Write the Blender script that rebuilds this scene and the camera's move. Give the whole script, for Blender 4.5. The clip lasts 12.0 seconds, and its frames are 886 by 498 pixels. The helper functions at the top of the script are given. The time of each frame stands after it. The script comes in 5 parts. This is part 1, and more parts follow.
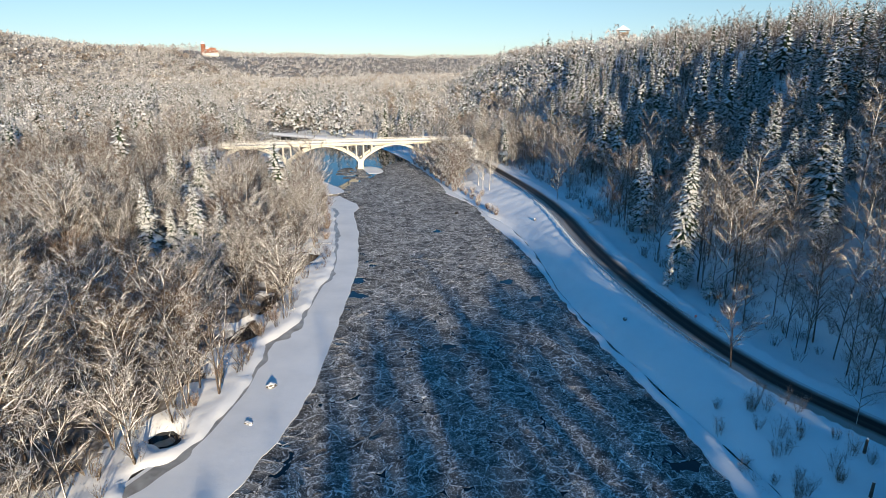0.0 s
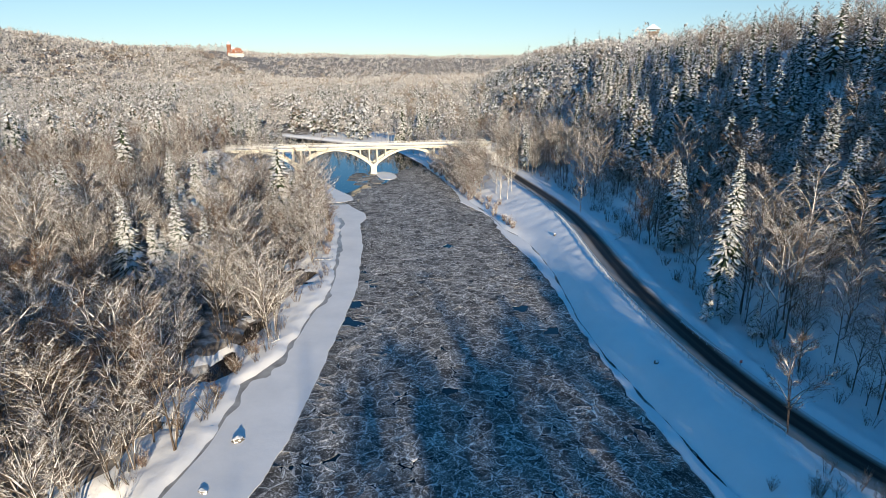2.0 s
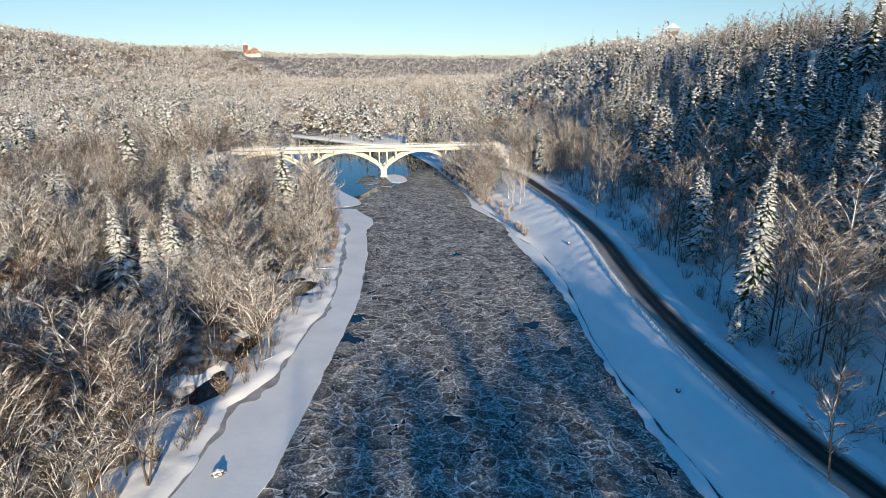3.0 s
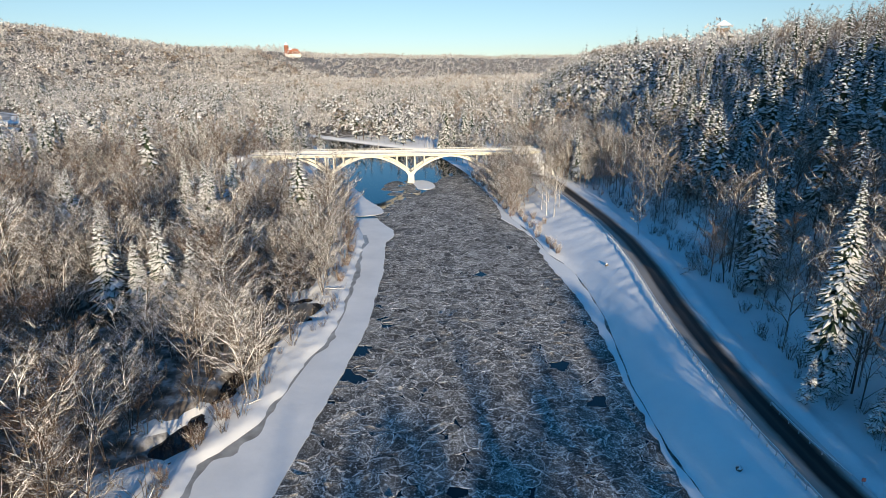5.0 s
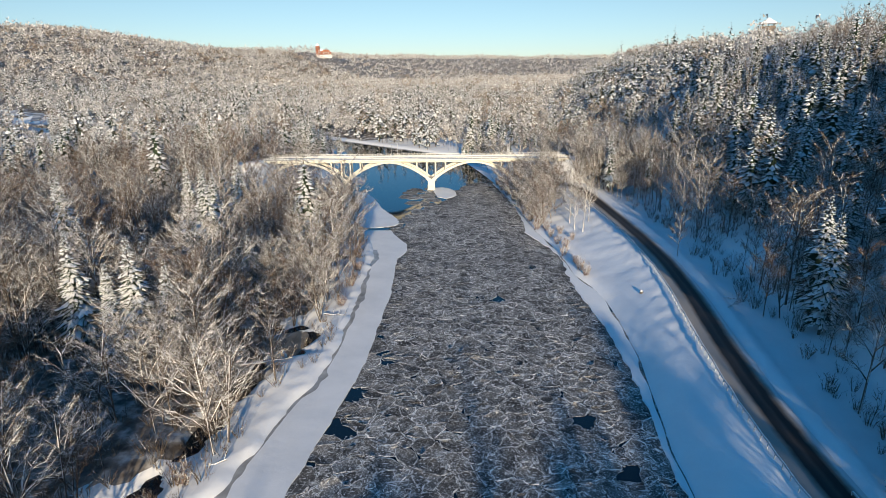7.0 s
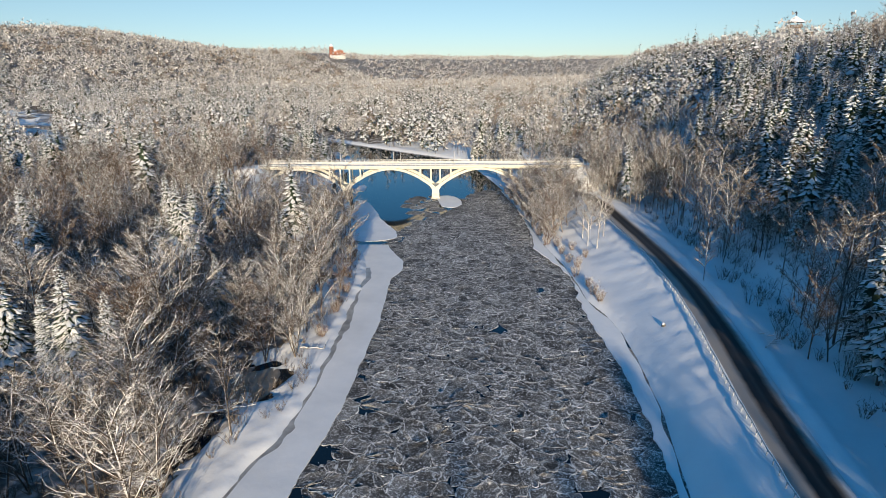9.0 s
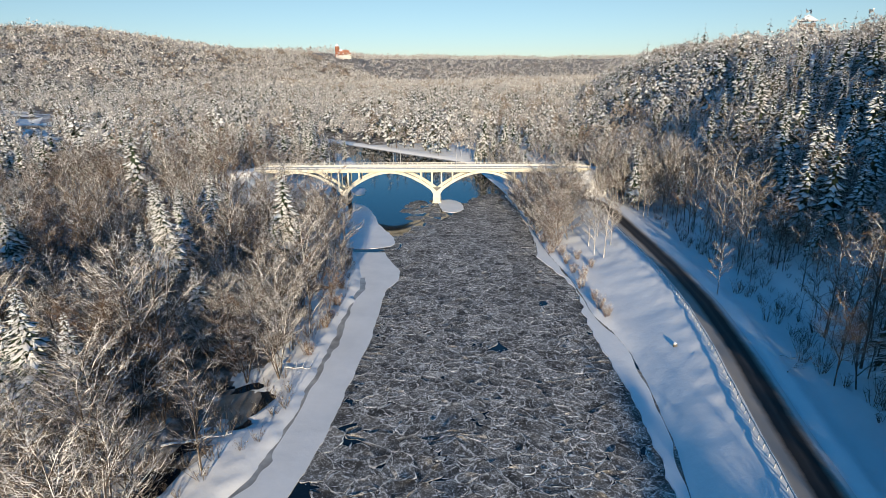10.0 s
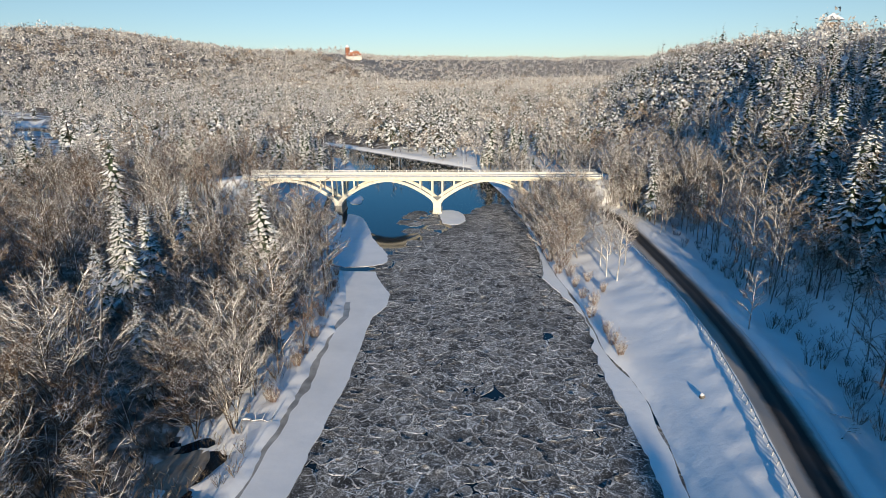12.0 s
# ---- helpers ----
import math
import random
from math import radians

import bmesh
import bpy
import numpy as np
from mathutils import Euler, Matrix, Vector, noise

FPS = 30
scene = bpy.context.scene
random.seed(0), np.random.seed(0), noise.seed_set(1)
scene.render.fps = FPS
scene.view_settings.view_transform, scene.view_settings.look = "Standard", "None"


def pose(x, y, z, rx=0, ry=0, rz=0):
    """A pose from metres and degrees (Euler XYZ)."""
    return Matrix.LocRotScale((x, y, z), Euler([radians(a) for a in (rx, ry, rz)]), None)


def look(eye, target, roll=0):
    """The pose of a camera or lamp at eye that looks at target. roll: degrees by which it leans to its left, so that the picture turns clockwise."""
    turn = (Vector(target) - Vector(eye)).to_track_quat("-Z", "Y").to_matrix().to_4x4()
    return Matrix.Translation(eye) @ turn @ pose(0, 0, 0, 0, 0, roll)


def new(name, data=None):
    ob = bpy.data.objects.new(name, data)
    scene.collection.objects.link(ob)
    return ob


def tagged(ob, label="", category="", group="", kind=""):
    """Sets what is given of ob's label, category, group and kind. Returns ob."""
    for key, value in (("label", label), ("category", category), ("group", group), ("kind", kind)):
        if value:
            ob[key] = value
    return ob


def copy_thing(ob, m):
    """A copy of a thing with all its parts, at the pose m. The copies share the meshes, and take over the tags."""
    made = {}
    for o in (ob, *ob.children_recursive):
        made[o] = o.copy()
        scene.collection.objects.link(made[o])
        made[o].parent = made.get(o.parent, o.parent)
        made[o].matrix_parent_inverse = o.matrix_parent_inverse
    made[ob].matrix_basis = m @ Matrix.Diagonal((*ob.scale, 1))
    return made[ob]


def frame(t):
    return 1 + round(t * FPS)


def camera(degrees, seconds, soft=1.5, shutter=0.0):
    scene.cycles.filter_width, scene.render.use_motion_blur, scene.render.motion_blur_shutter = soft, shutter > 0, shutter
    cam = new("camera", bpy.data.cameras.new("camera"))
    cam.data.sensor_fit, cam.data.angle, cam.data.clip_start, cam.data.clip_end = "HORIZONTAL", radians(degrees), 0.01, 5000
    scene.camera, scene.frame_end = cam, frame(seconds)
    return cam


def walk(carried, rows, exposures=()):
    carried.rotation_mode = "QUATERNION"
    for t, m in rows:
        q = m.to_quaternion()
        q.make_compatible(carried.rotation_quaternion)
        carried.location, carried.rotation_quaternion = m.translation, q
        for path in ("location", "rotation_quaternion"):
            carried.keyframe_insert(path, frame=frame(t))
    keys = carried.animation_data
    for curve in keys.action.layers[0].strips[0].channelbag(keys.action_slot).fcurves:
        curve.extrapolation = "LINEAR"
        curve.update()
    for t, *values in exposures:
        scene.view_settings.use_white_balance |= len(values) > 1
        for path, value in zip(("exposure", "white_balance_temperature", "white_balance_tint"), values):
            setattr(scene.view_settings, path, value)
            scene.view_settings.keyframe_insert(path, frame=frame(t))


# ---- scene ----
cam = camera(74.8, 12.0, soft=0.55)
METRES, EYE, TILT, LEAN, TURN = 100.0, 52.6, -17.7, 0.0, 0.0
ROWS = [
    (0.0, 0.0, 0.0, 0.0, -0.0, 0.0, 0.0),
    (0.5, 0.0099, 0.038, 0.0121, 0.42, -0.01, -0.15),
    (1.0, 0.0195, 0.0765, 0.0244, 0.97, 0.0, -0.32),
    (1.5, 0.0287, 0.1151, 0.0367, 1.64, 0.02, -0.52),
    (2.0, 0.0374, 0.1541, 0.0491, 2.32, 0.01, -0.72),
    (2.5, 0.0454, 0.1929, 0.0615, 3.02, 0.01, -0.96),
    (3.0, 0.053, 0.2321, 0.0738, 3.79, 0.01, -1.19),
    (5.0, 0.0789, 0.3879, 0.1245, 7.47, -0.12, -2.22),
    (5.5, 0.0835, 0.427, 0.1371, 8.39, -0.16, -2.48),
    (6.0, 0.0872, 0.466, 0.1501, 9.25, -0.2, -2.73),
    (6.5, 0.0908, 0.5057, 0.1625, 9.95, -0.22, -2.92),
    (7.0, 0.0935, 0.5454, 0.1752, 10.4, -0.21, -3.05),
    (9.0, 0.1028, 0.7048, 0.2249, 11.82, -0.23, -3.49),
    (9.5, 0.1044, 0.7444, 0.2374, 12.12, -0.25, -3.57),
    (10.0, 0.1058, 0.7838, 0.2504, 12.45, -0.28, -3.66),
    (10.5, 0.1068, 0.8237, 0.2632, 12.79, -0.3, -3.73),
    (11.0, 0.1076, 0.8636, 0.2761, 13.1, -0.28, -3.82),
    (11.5, 0.1085, 0.9038, 0.2888, 13.38, -0.27, -3.89),
    (12.0, 0.1088, 0.9443, 0.3011, 13.59, -0.26, -3.96),
]
walk(cam, [(t, pose(0, 0, EYE, TILT, LEAN, TURN) @ pose(METRES * x, METRES * y, METRES * z, 90 + pitch, roll, yaw)) for t, x, y, z, yaw, pitch, roll in ROWS],
     exposures=[(0.0, 0.56), (6.0, 0.46), (12.0, 0.33)])


# ---- world and sun ----
SUN_ELEV, SUN_AZ = 11.5, 14.0     # degrees above the horizon; degrees east of due south (-y)
SUN_DIR = Vector((math.sin(radians(SUN_AZ)) * math.cos(radians(SUN_ELEV)),
                  -math.cos(radians(SUN_AZ)) * math.cos(radians(SUN_ELEV)), math.sin(radians(SUN_ELEV))))
world = bpy.data.worlds.new("winter_sky")
world.use_nodes = True
scene.world = world
wn = world.node_tree
sky = wn.nodes.new("ShaderNodeTexSky")
sky.sky_type = "NISHITA"
sky.sun_disc = False
sky.sun_elevation = radians(SUN_ELEV)
sky.sun_rotation = radians(180 - SUN_AZ)
sky.altitude = 300
sky.air_density, sky.dust_density, sky.ozone_density = 0.8, 0.0, 2.0
tint = wn.nodes.new("ShaderNodeMix")
tint.data_type, tint.blend_type = "RGBA", "MULTIPLY"
tint.inputs[0].default_value = 1.0
sky_dir = wn.nodes.new("ShaderNodeTexCoord")
sky_xyz = wn.nodes.new("ShaderNodeSeparateXYZ")
sky_up = wn.nodes.new("ShaderNodeMapRange")
sky_up.inputs["From Max"].default_value = 0.5
sky_up.inputs["From Min"].default_value = 0.0
sky_ramp = wn.nodes.new("ShaderNodeValToRGB")      # cold clear winter air, deeper blue overhead
sky_ramp.color_ramp.elements[0].color = (0.63, 0.71, 0.89, 1)
sky_ramp.color_ramp.elements[1].color = (0.34, 1.18, 1.54, 1)
sky_mid = sky_ramp.color_ramp.elements.new(0.2)
sky_mid.color = (0.82, 0.86, 0.86, 1)
sky_high = sky_ramp.color_ramp.elements.new(0.42)
sky_high.color = (0.38, 0.86, 1.06, 1)
wn.links.new(sky_dir.outputs["Generated"], sky_xyz.inputs[0])
wn.links.new(sky_xyz.outputs["Z"], sky_up.inputs["Value"])
wn.links.new(sky_up.outputs[0], sky_ramp.inputs["Fac"])
wn.links.new(sky_ramp.outputs["Color"], tint.inputs[7])
wn.links.new(sky.outputs["Color"], tint.inputs[6])
wn.links.new(tint.outputs[2], wn.nodes["Background"].inputs["Color"])
wn.nodes["Background"].inputs["Strength"].default_value = 0.102
sun = new("sun", bpy.data.lights.new("sun", "SUN"))
sun.data.energy, sun.data.angle, sun.data.color = 5.0, radians(0.53), (1.0, 0.825, 0.58)
sun.matrix_world = look((0, 0, 300), Vector((0, 0, 300)) - SUN_DIR)


# ---- materials ----
def material(name):
    m = bpy.data.materials.new(name)
    m.use_nodes = True
    nt = m.node_tree
    return m, nt, nt.nodes["Principled BSDF"]


def node(nt, kind, **inputs):
    n = nt.nodes.new(kind)
    for k, v in inputs.items():
        n.inputs[k.replace("_", " ")].default_value = v
    return n


def position(nt, scale=(1, 1, 1)):
    g = nt.nodes.new("ShaderNodeNewGeometry")
    mp = nt.nodes.new("ShaderNodeMapping")
    mp.inputs["Scale"].default_value = scale
    nt.links.new(g.outputs["Position"], mp.inputs["Vector"])
    return mp.outputs["Vector"]


def noise_of(nt, vec, scale, detail=4.0, rough=0.55):
    n = node(nt, "ShaderNodeTexNoise", Scale=scale, Detail=detail, Roughness=rough)
    nt.links.new(vec, n.inputs["Vector"])
    return n.outputs["Fac"]


def ramp(nt, fac, stops):
    r = nt.nodes.new("ShaderNodeValToRGB")
    els = r.color_ramp.elements
    els[0].position, els[0].color = stops[0][0], (*stops[0][1], 1)
    els[1].position, els[1].color = stops[-1][0], (*stops[-1][1], 1)
    for p, c in stops[1:-1]:
        e = els.new(p)
        e.color = (*c, 1)
    nt.links.new(fac, r.inputs["Fac"])
    return r.outputs["Color"]


def mix(nt, fac, a, b, blend="MIX"):
    m = nt.nodes.new("ShaderNodeMix")
    m.data_type, m.blend_type = "RGBA", blend
    for sock, v in ((m.inputs[0], fac), (m.inputs[6], a), (m.inputs[7], b)):
        if isinstance(v, (int, float)):
            sock.default_value = v
        elif isinstance(v, tuple):
            sock.default_value = (*v, 1)
        else:
            nt.links.new(v, sock)
    return m.outputs[2]


def bump(nt, bsdf, fac, strength, distance):
    b = node(nt, "ShaderNodeBump", Strength=strength, Distance=distance)
    nt.links.new(fac, b.inputs["Height"])
    nt.links.new(b.outputs["Normal"], bsdf.inputs["Normal"])


def mottled(name, stops, scale, rough=0.8, bump_scale=0, bump_strength=0.3, bump_distance=0.05, spec=0.3, stretch=(1, 1, 1), detail=5.0):
    m, nt, b = material(name)
    v = position(nt, stretch)
    nt.links.new(ramp(nt, noise_of(nt, v, scale, detail), stops), b.inputs["Base Color"])
    b.inputs["Roughness"].default_value = rough
    b.inputs["Specular IOR Level"].default_value = spec
    if bump_scale:
        bump(nt, b, noise_of(nt, v, bump_scale, 4.0), bump_strength, bump_distance)
    return m


def snow_material(name, lo, hi, big, small):
    """Snow with soft drifts, small lumps and fine grain."""
    m, nt, b = material(name)
    v = position(nt)
    nt.links.new(ramp(nt, noise_of(nt, v, 0.12), [(0.3, lo), (0.7, hi)]), b.inputs["Base Color"])
    b.inputs["Roughness"].default_value = 0.65
    b.inputs["Specular IOR Level"].default_value = 0.2
    n1, n2 = noise_of(nt, v, 0.35, 4.0), noise_of(nt, v, 2.2, 4.0, 0.65)
    b1 = node(nt, "ShaderNodeBump", Strength=0.5, Distance=big)
    nt.links.new(n1, b1.inputs["Height"])
    b2 = node(nt, "ShaderNodeBump", Strength=0.6, Distance=small)
    nt.links.new(n2, b2.inputs["Height"])
    nt.links.new(b1.outputs["Normal"], b2.inputs["Normal"])
    nt.links.new(b2.outputs["Normal"], b.inputs["Normal"])
    return m


SNOW = snow_material("snow_ground", (0.80, 0.81, 0.82), (0.88, 0.88, 0.88), 0.16, 0.04)
# woodland floor: fine brush and the shade between trees, both put into the colour
BRUSH_SHADE = mottled("shaded_snow_and_brush", [(0.36, (0.08, 0.066, 0.056)), (0.5, (0.21, 0.19, 0.172)), (0.68, (0.66, 0.65, 0.635))], 0.35, 0.9, detail=6.0)
ICE_SNOW = snow_material("snow_on_ice", (0.74, 0.75, 0.76), (0.86, 0.86, 0.86), 0.10, 0.02)
WET_ICE = mottled("wet_grey_ice", [(0.3, (0.20, 0.195, 0.185)), (0.7, (0.46, 0.455, 0.44))], 0.4, 0.35, spec=0.5)
BARK = mottled("bark", [(0.3, (0.06, 0.045, 0.035)), (0.7, (0.16, 0.125, 0.10))], 1.5, 0.9)
TWIG = mottled("twig_grey", [(0.35, (0.075, 0.057, 0.042)), (0.65, (0.175, 0.135, 0.10))], 0.12, 0.9, detail=2.0)
TWIG_RED = mottled("twig_brown", [(0.35, (0.09, 0.056, 0.036)), (0.65, (0.19, 0.122, 0.08))], 0.12, 0.9, detail=2.0)
TWIG_DUST = mottled("snow_dusted_twigs", [(0.3, (0.22, 0.20, 0.185)), (0.7, (0.42, 0.40, 0.385))], 0.3, 0.85, detail=2.0)
TWIG_SNOW = mottled("twig_snow", [(0.3, (0.62, 0.60, 0.58)), (0.7, (0.86, 0.85, 0.84))], 0.3, 0.7, detail=2.0)
def crown_material(name, dark, brown, white, lo, hi):
    """A far crown: a fine mesh of twigs and the snow caught in it, in groves of more and less snow."""
    m, nt, b = material(name)
    v = position(nt)
    fine = noise_of(nt, v, 1.1, 6.0, 0.85)
    grove = noise_of(nt, v, 0.035, 3.0)
    add = nt.nodes.new("ShaderNodeMath")
    add.operation = "MULTIPLY_ADD"
    nt.links.new(grove, add.inputs[0])
    add.inputs[1].default_value = 0.30
    nt.links.new(fine, add.inputs[2])
    nt.links.new(ramp(nt, add.outputs[0], [(lo - 0.12, dark), (lo, brown), (hi, white)]), b.inputs["Base Color"])
    b.inputs["Roughness"].default_value = 0.9
    b.inputs["Specular IOR Level"].default_value = 0.05
    bump(nt, b, fine, 0.4, 0.4)
    return m


CROWN_SNOWY = crown_material("frosted_far_crown", (0.10, 0.09, 0.08), (0.24, 0.22, 0.20), (0.58, 0.57, 0.56), 0.50, 0.78)
CROWN_BROWN = crown_material("brown_far_crown", (0.07, 0.05, 0.036), (0.20, 0.15, 0.108), (0.58, 0.54, 0.50), 0.58, 0.88)
NEEDLE = mottled("spruce_needles", [(0.3, (0.018, 0.032, 0.018)), (0.7, (0.05, 0.075, 0.04))], 0.3, 0.8, detail=2.0)
NEEDLE_SNOW = mottled("snow_on_spruce", [(0.3, (0.72, 0.72, 0.72)), (0.7, (0.87, 0.87, 0.87))], 0.4, 0.7, detail=2.0)
CONCRETE = mottled("pale_painted_concrete", [(0.3, (0.60, 0.57, 0.48)), (0.7, (0.74, 0.71, 0.62))], 0.5, 0.8, 3.0, 0.2, 0.02)


def asphalt():
    """Wet dark wheel tracks between brownish slush; the uv's u runs across the road."""
    m, nt, b = material("wet_asphalt_and_slush")
    v = position(nt)
    uv = nt.nodes.new("ShaderNodeUVMap")
    sep = nt.nodes.new("ShaderNodeSeparateXYZ")
    nt.links.new(uv.outputs["UV"], sep.inputs[0])
    stretch = nt.nodes.new("ShaderNodeMapping")
    stretch.inputs["Scale"].default_value = (9, 0.10, 1)
    nt.links.new(uv.outputs["UV"], stretch.inputs["Vector"])
    streak = noise_of(nt, stretch.outputs["Vector"], 1.0, 4.0)
    n1 = noise_of(nt, v, 0.35, 6.0, 0.7)
    add = nt.nodes.new("ShaderNodeMath")
    add.operation = "MULTIPLY_ADD"
    nt.links.new(n1, add.inputs[0])
    add.inputs[1].default_value = 0.10
    nt.links.new(sep.outputs["X"], add.inputs[2])
    add2 = nt.nodes.new("ShaderNodeMath")
    add2.operation = "MULTIPLY_ADD"
    nt.links.new(streak, add2.inputs[0])
    add2.inputs[1].default_value = 0.06
    nt.links.new(add.outputs[0], add2.inputs[2])
    slush, edge, dark = (0.34, 0.31, 0.28), (0.16, 0.13, 0.105), (0.022, 0.020, 0.018)
    col = ramp(nt, add2.outputs[0], [(0.06, (0.62, 0.60, 0.58)), (0.16, slush), (0.33, slush), (0.42, edge), (0.47, dark), (0.57, (0.035, 0.032, 0.03)), (0.63, (0.055, 0.048, 0.042)), (0.70, dark), (0.80, dark), (0.87, edge), (0.94, slush), (1.04, (0.66, 0.65, 0.64))])
    nt.links.new(col, b.inputs["Base Color"])
    b.inputs["Roughness"].default_value = 0.6
    b.inputs["Specular IOR Level"].default_value = 0.25
    bump(nt, b, n1, 0.3, 0.05)
    return m


ASPHALT = asphalt()


def water_material():
    m, nt, b = material("river_water")
    b.inputs["Base Color"].default_value = (0.006, 0.012, 0.018, 1)
    b.inputs["Roughness"].default_value = 0.06
    b.inputs["IOR"].default_value = 1.33
    bump(nt, b, noise_of(nt, position(nt), 0.8, 3.0), 0.05, 0.05)
    return m


WATER = water_material()


def floe_material(name, base, speck, lo, hi, size):
    """Dark ice with frost: mottled at two sizes, flecked with white and crossed by thin frost ridges."""
    m, nt, b = material(name)
    v = position(nt)
    n1 = noise_of(nt, v, size, 5.0, 0.6)
    n2 = noise_of(nt, v, 2.6, 5.0, 0.7)
    col = mix(nt, 1.0, ramp(nt, n1, base), ramp(nt, n2, [(lo, (0.0, 0.0, 0.0)), (hi, speck)]), "LIGHTEN")
    warp = nt.nodes.new("ShaderNodeVectorMath")
    warp.operation = "MULTIPLY_ADD"
    nz = node(nt, "ShaderNodeTexNoise", Scale=0.9, Detail=3.0)
    nt.links.new(v, nz.inputs["Vector"])
    nt.links.new(nz.outputs["Color"], warp.inputs[0])
    warp.inputs[1].default_value = (2.6, 2.6, 0)
    nt.links.new(v, warp.inputs[2])
    vor = node(nt, "ShaderNodeTexVoronoi", Scale=1.0)
    vor.feature = "DISTANCE_TO_EDGE"
    nt.links.new(warp.outputs[0], vor.inputs["Vector"])
    ridge = ramp(nt, vor.outputs["Distance"], [(0.0, (0.72, 0.72, 0.71)), (0.05, (0.0, 0.0, 0.0))])
    cut = ramp(nt, n1, [(0.40, (0.0, 0.0, 0.0)), (0.50, (1.0, 1.0, 1.0))])
    col = mix(nt, 1.0, col, mix(nt, 1.0, ridge, cut, "MULTIPLY"), "LIGHTEN")
    vor2 = node(nt, "ShaderNodeTexVoronoi", Scale=2.3)
    vor2.feature = "DISTANCE_TO_EDGE"
    nt.links.new(warp.outputs[0], vor2.inputs["Vector"])
    ridge2 = ramp(nt, vor2.outputs["Distance"], [(0.0, (0.5, 0.5, 0.49)), (0.07, (0.0, 0.0, 0.0))])
    cut2 = ramp(nt, noise_of(nt, v, 0.7, 4.0, 0.7), [(0.48, (0.0, 0.0, 0.0)), (0.56, (1.0, 1.0, 1.0))])
    col = mix(nt, 1.0, col, mix(nt, 1.0, ridge2, cut2, "MULTIPLY"), "LIGHTEN")
    isl = nt.nodes.new("ShaderNodeNewGeometry")
    shade = ramp(nt, isl.outputs["Random Per Island"], [(0.0, (0.62, 0.61, 0.60)), (0.7, (1.0, 0.98, 0.95)), (1.0, (1.35, 1.32, 1.27))])
    col = mix(nt, 1.0, col, shade, "MULTIPLY")
    nt.links.new(col, b.inputs["Base Color"])
    b.inputs["Roughness"].default_value = 0.75
    b.inputs["Specular IOR Level"].default_value = 0.15
    bump(nt, b, n2, 0.3, 0.02)
    return m


FLOE = floe_material("dark_floe_ice", [(0.3, (0.038, 0.038, 0.039)), (0.5, (0.112, 0.107, 0.102)), (0.75, (0.26, 0.253, 0.246))], (0.60, 0.60, 0.60), 0.55, 0.64, 0.30)
SLUSH = floe_material("frozen_slush", [(0.35, (0.024, 0.025, 0.027)), (0.5, (0.08, 0.077, 0.074)), (0.7, (0.28, 0.273, 0.266))], (0.65, 0.65, 0.65), 0.53, 0.62, 0.8)
RIM = floe_material("frosted_floe_rim", [(0.44, (0.09, 0.09, 0.09)), (0.56, (0.78, 0.78, 0.77))], (0.80, 0.80, 0.80), 0.50, 0.60, 1.1)


# ---- plan ----
LEFT_BANK = np.array([(-900, -190), (-400, -70), (-120, -20), (-70, 5), (-48, 30), (-40, 62), (-35, 72), (-33, 86), (-34, 103), (-31, 110), (-30, 120), (-30, 132),
    (-29, 144), (-30, 156), (-32, 165), (-34, 177), (-36, 187), (-38, 200), (-41, 213), (-46, 225), (-52, 236), (-66, 246), (-63, 260), (-68, 272),
    (-76, 292), (-90, 305), (-99, 330), (-106, 380), (-125, 415), (-150, 433), (-220, 462), (-420, 500), (-900, 560)], float)
RIGHT_BANK = np.array([(-900, -290), (-400, -160), (-80, -100), (0, -70), (35, -30), (45, 20), (43, 62), (38, 81), (34, 98), (30, 116), (28, 132), (27, 159), (25, 175),
    (23, 187), (20, 196), (16, 204), (14, 214), (10, 229), (5, 243), (1, 257), (-6, 285), (-14, 310), (-18, 325), (-24, 342), (-36, 372), (-52, 407),
    (-90, 430), (-157, 474), (-220, 505), (-420, 545), (-900, 610)], float)
RIVER = np.vstack([LEFT_BANK, RIGHT_BANK[::-1]])
ROAD = np.array([(150, -40), (118, 0), (85, 38), (66, 60), (54, 80), (50, 92), (47, 105), (44.3, 123), (42.5, 140), (41.5, 160), (41, 182), (39.5, 204), (36, 227), (32, 247),
    (27, 270), (23.5, 286), (19, 299), (11, 311), (4, 322), (-4, 345), (-18, 400), (-40, 480)], float)
TOE_R = np.array([(-900, -420), (-400, -260), (-90, -150), (-10, -118), (40, -72), (72, -25), (80, 30), (70, 66), (61, 90), (55, 118), (53, 160), (50, 200), (44, 240), (35, 280), (29, 330), (24, 400),
    (8, 500), (0, 620), (0, 1000), (25, 1500), (80, 2000), (300, 2600), (900, 3400)], float)
HILL_R = np.vstack([TOE_R, [(6000, 3400), (6000, -6000), (-900, -6000)]])
TOE_L = np.array([(-6000, -800), (-1300, -100), (-900, 250), (-680, 560), (-560, 850), (-480, 1250), (-400, 1500), (-180, 2200), (150, 2600), (500, 2900), (900, 3420)], float)
HILL_L = np.vstack([TOE_L, [(6000, 3450), (6000, 7000), (-6000, 7000)]])
LROAD = np.array([(-124, 291), (-170, 296), (-225, 325), (-268, 353), (-306, 379), (-364, 423), (-456, 506), (-520, 585), (-640, 610)], float)


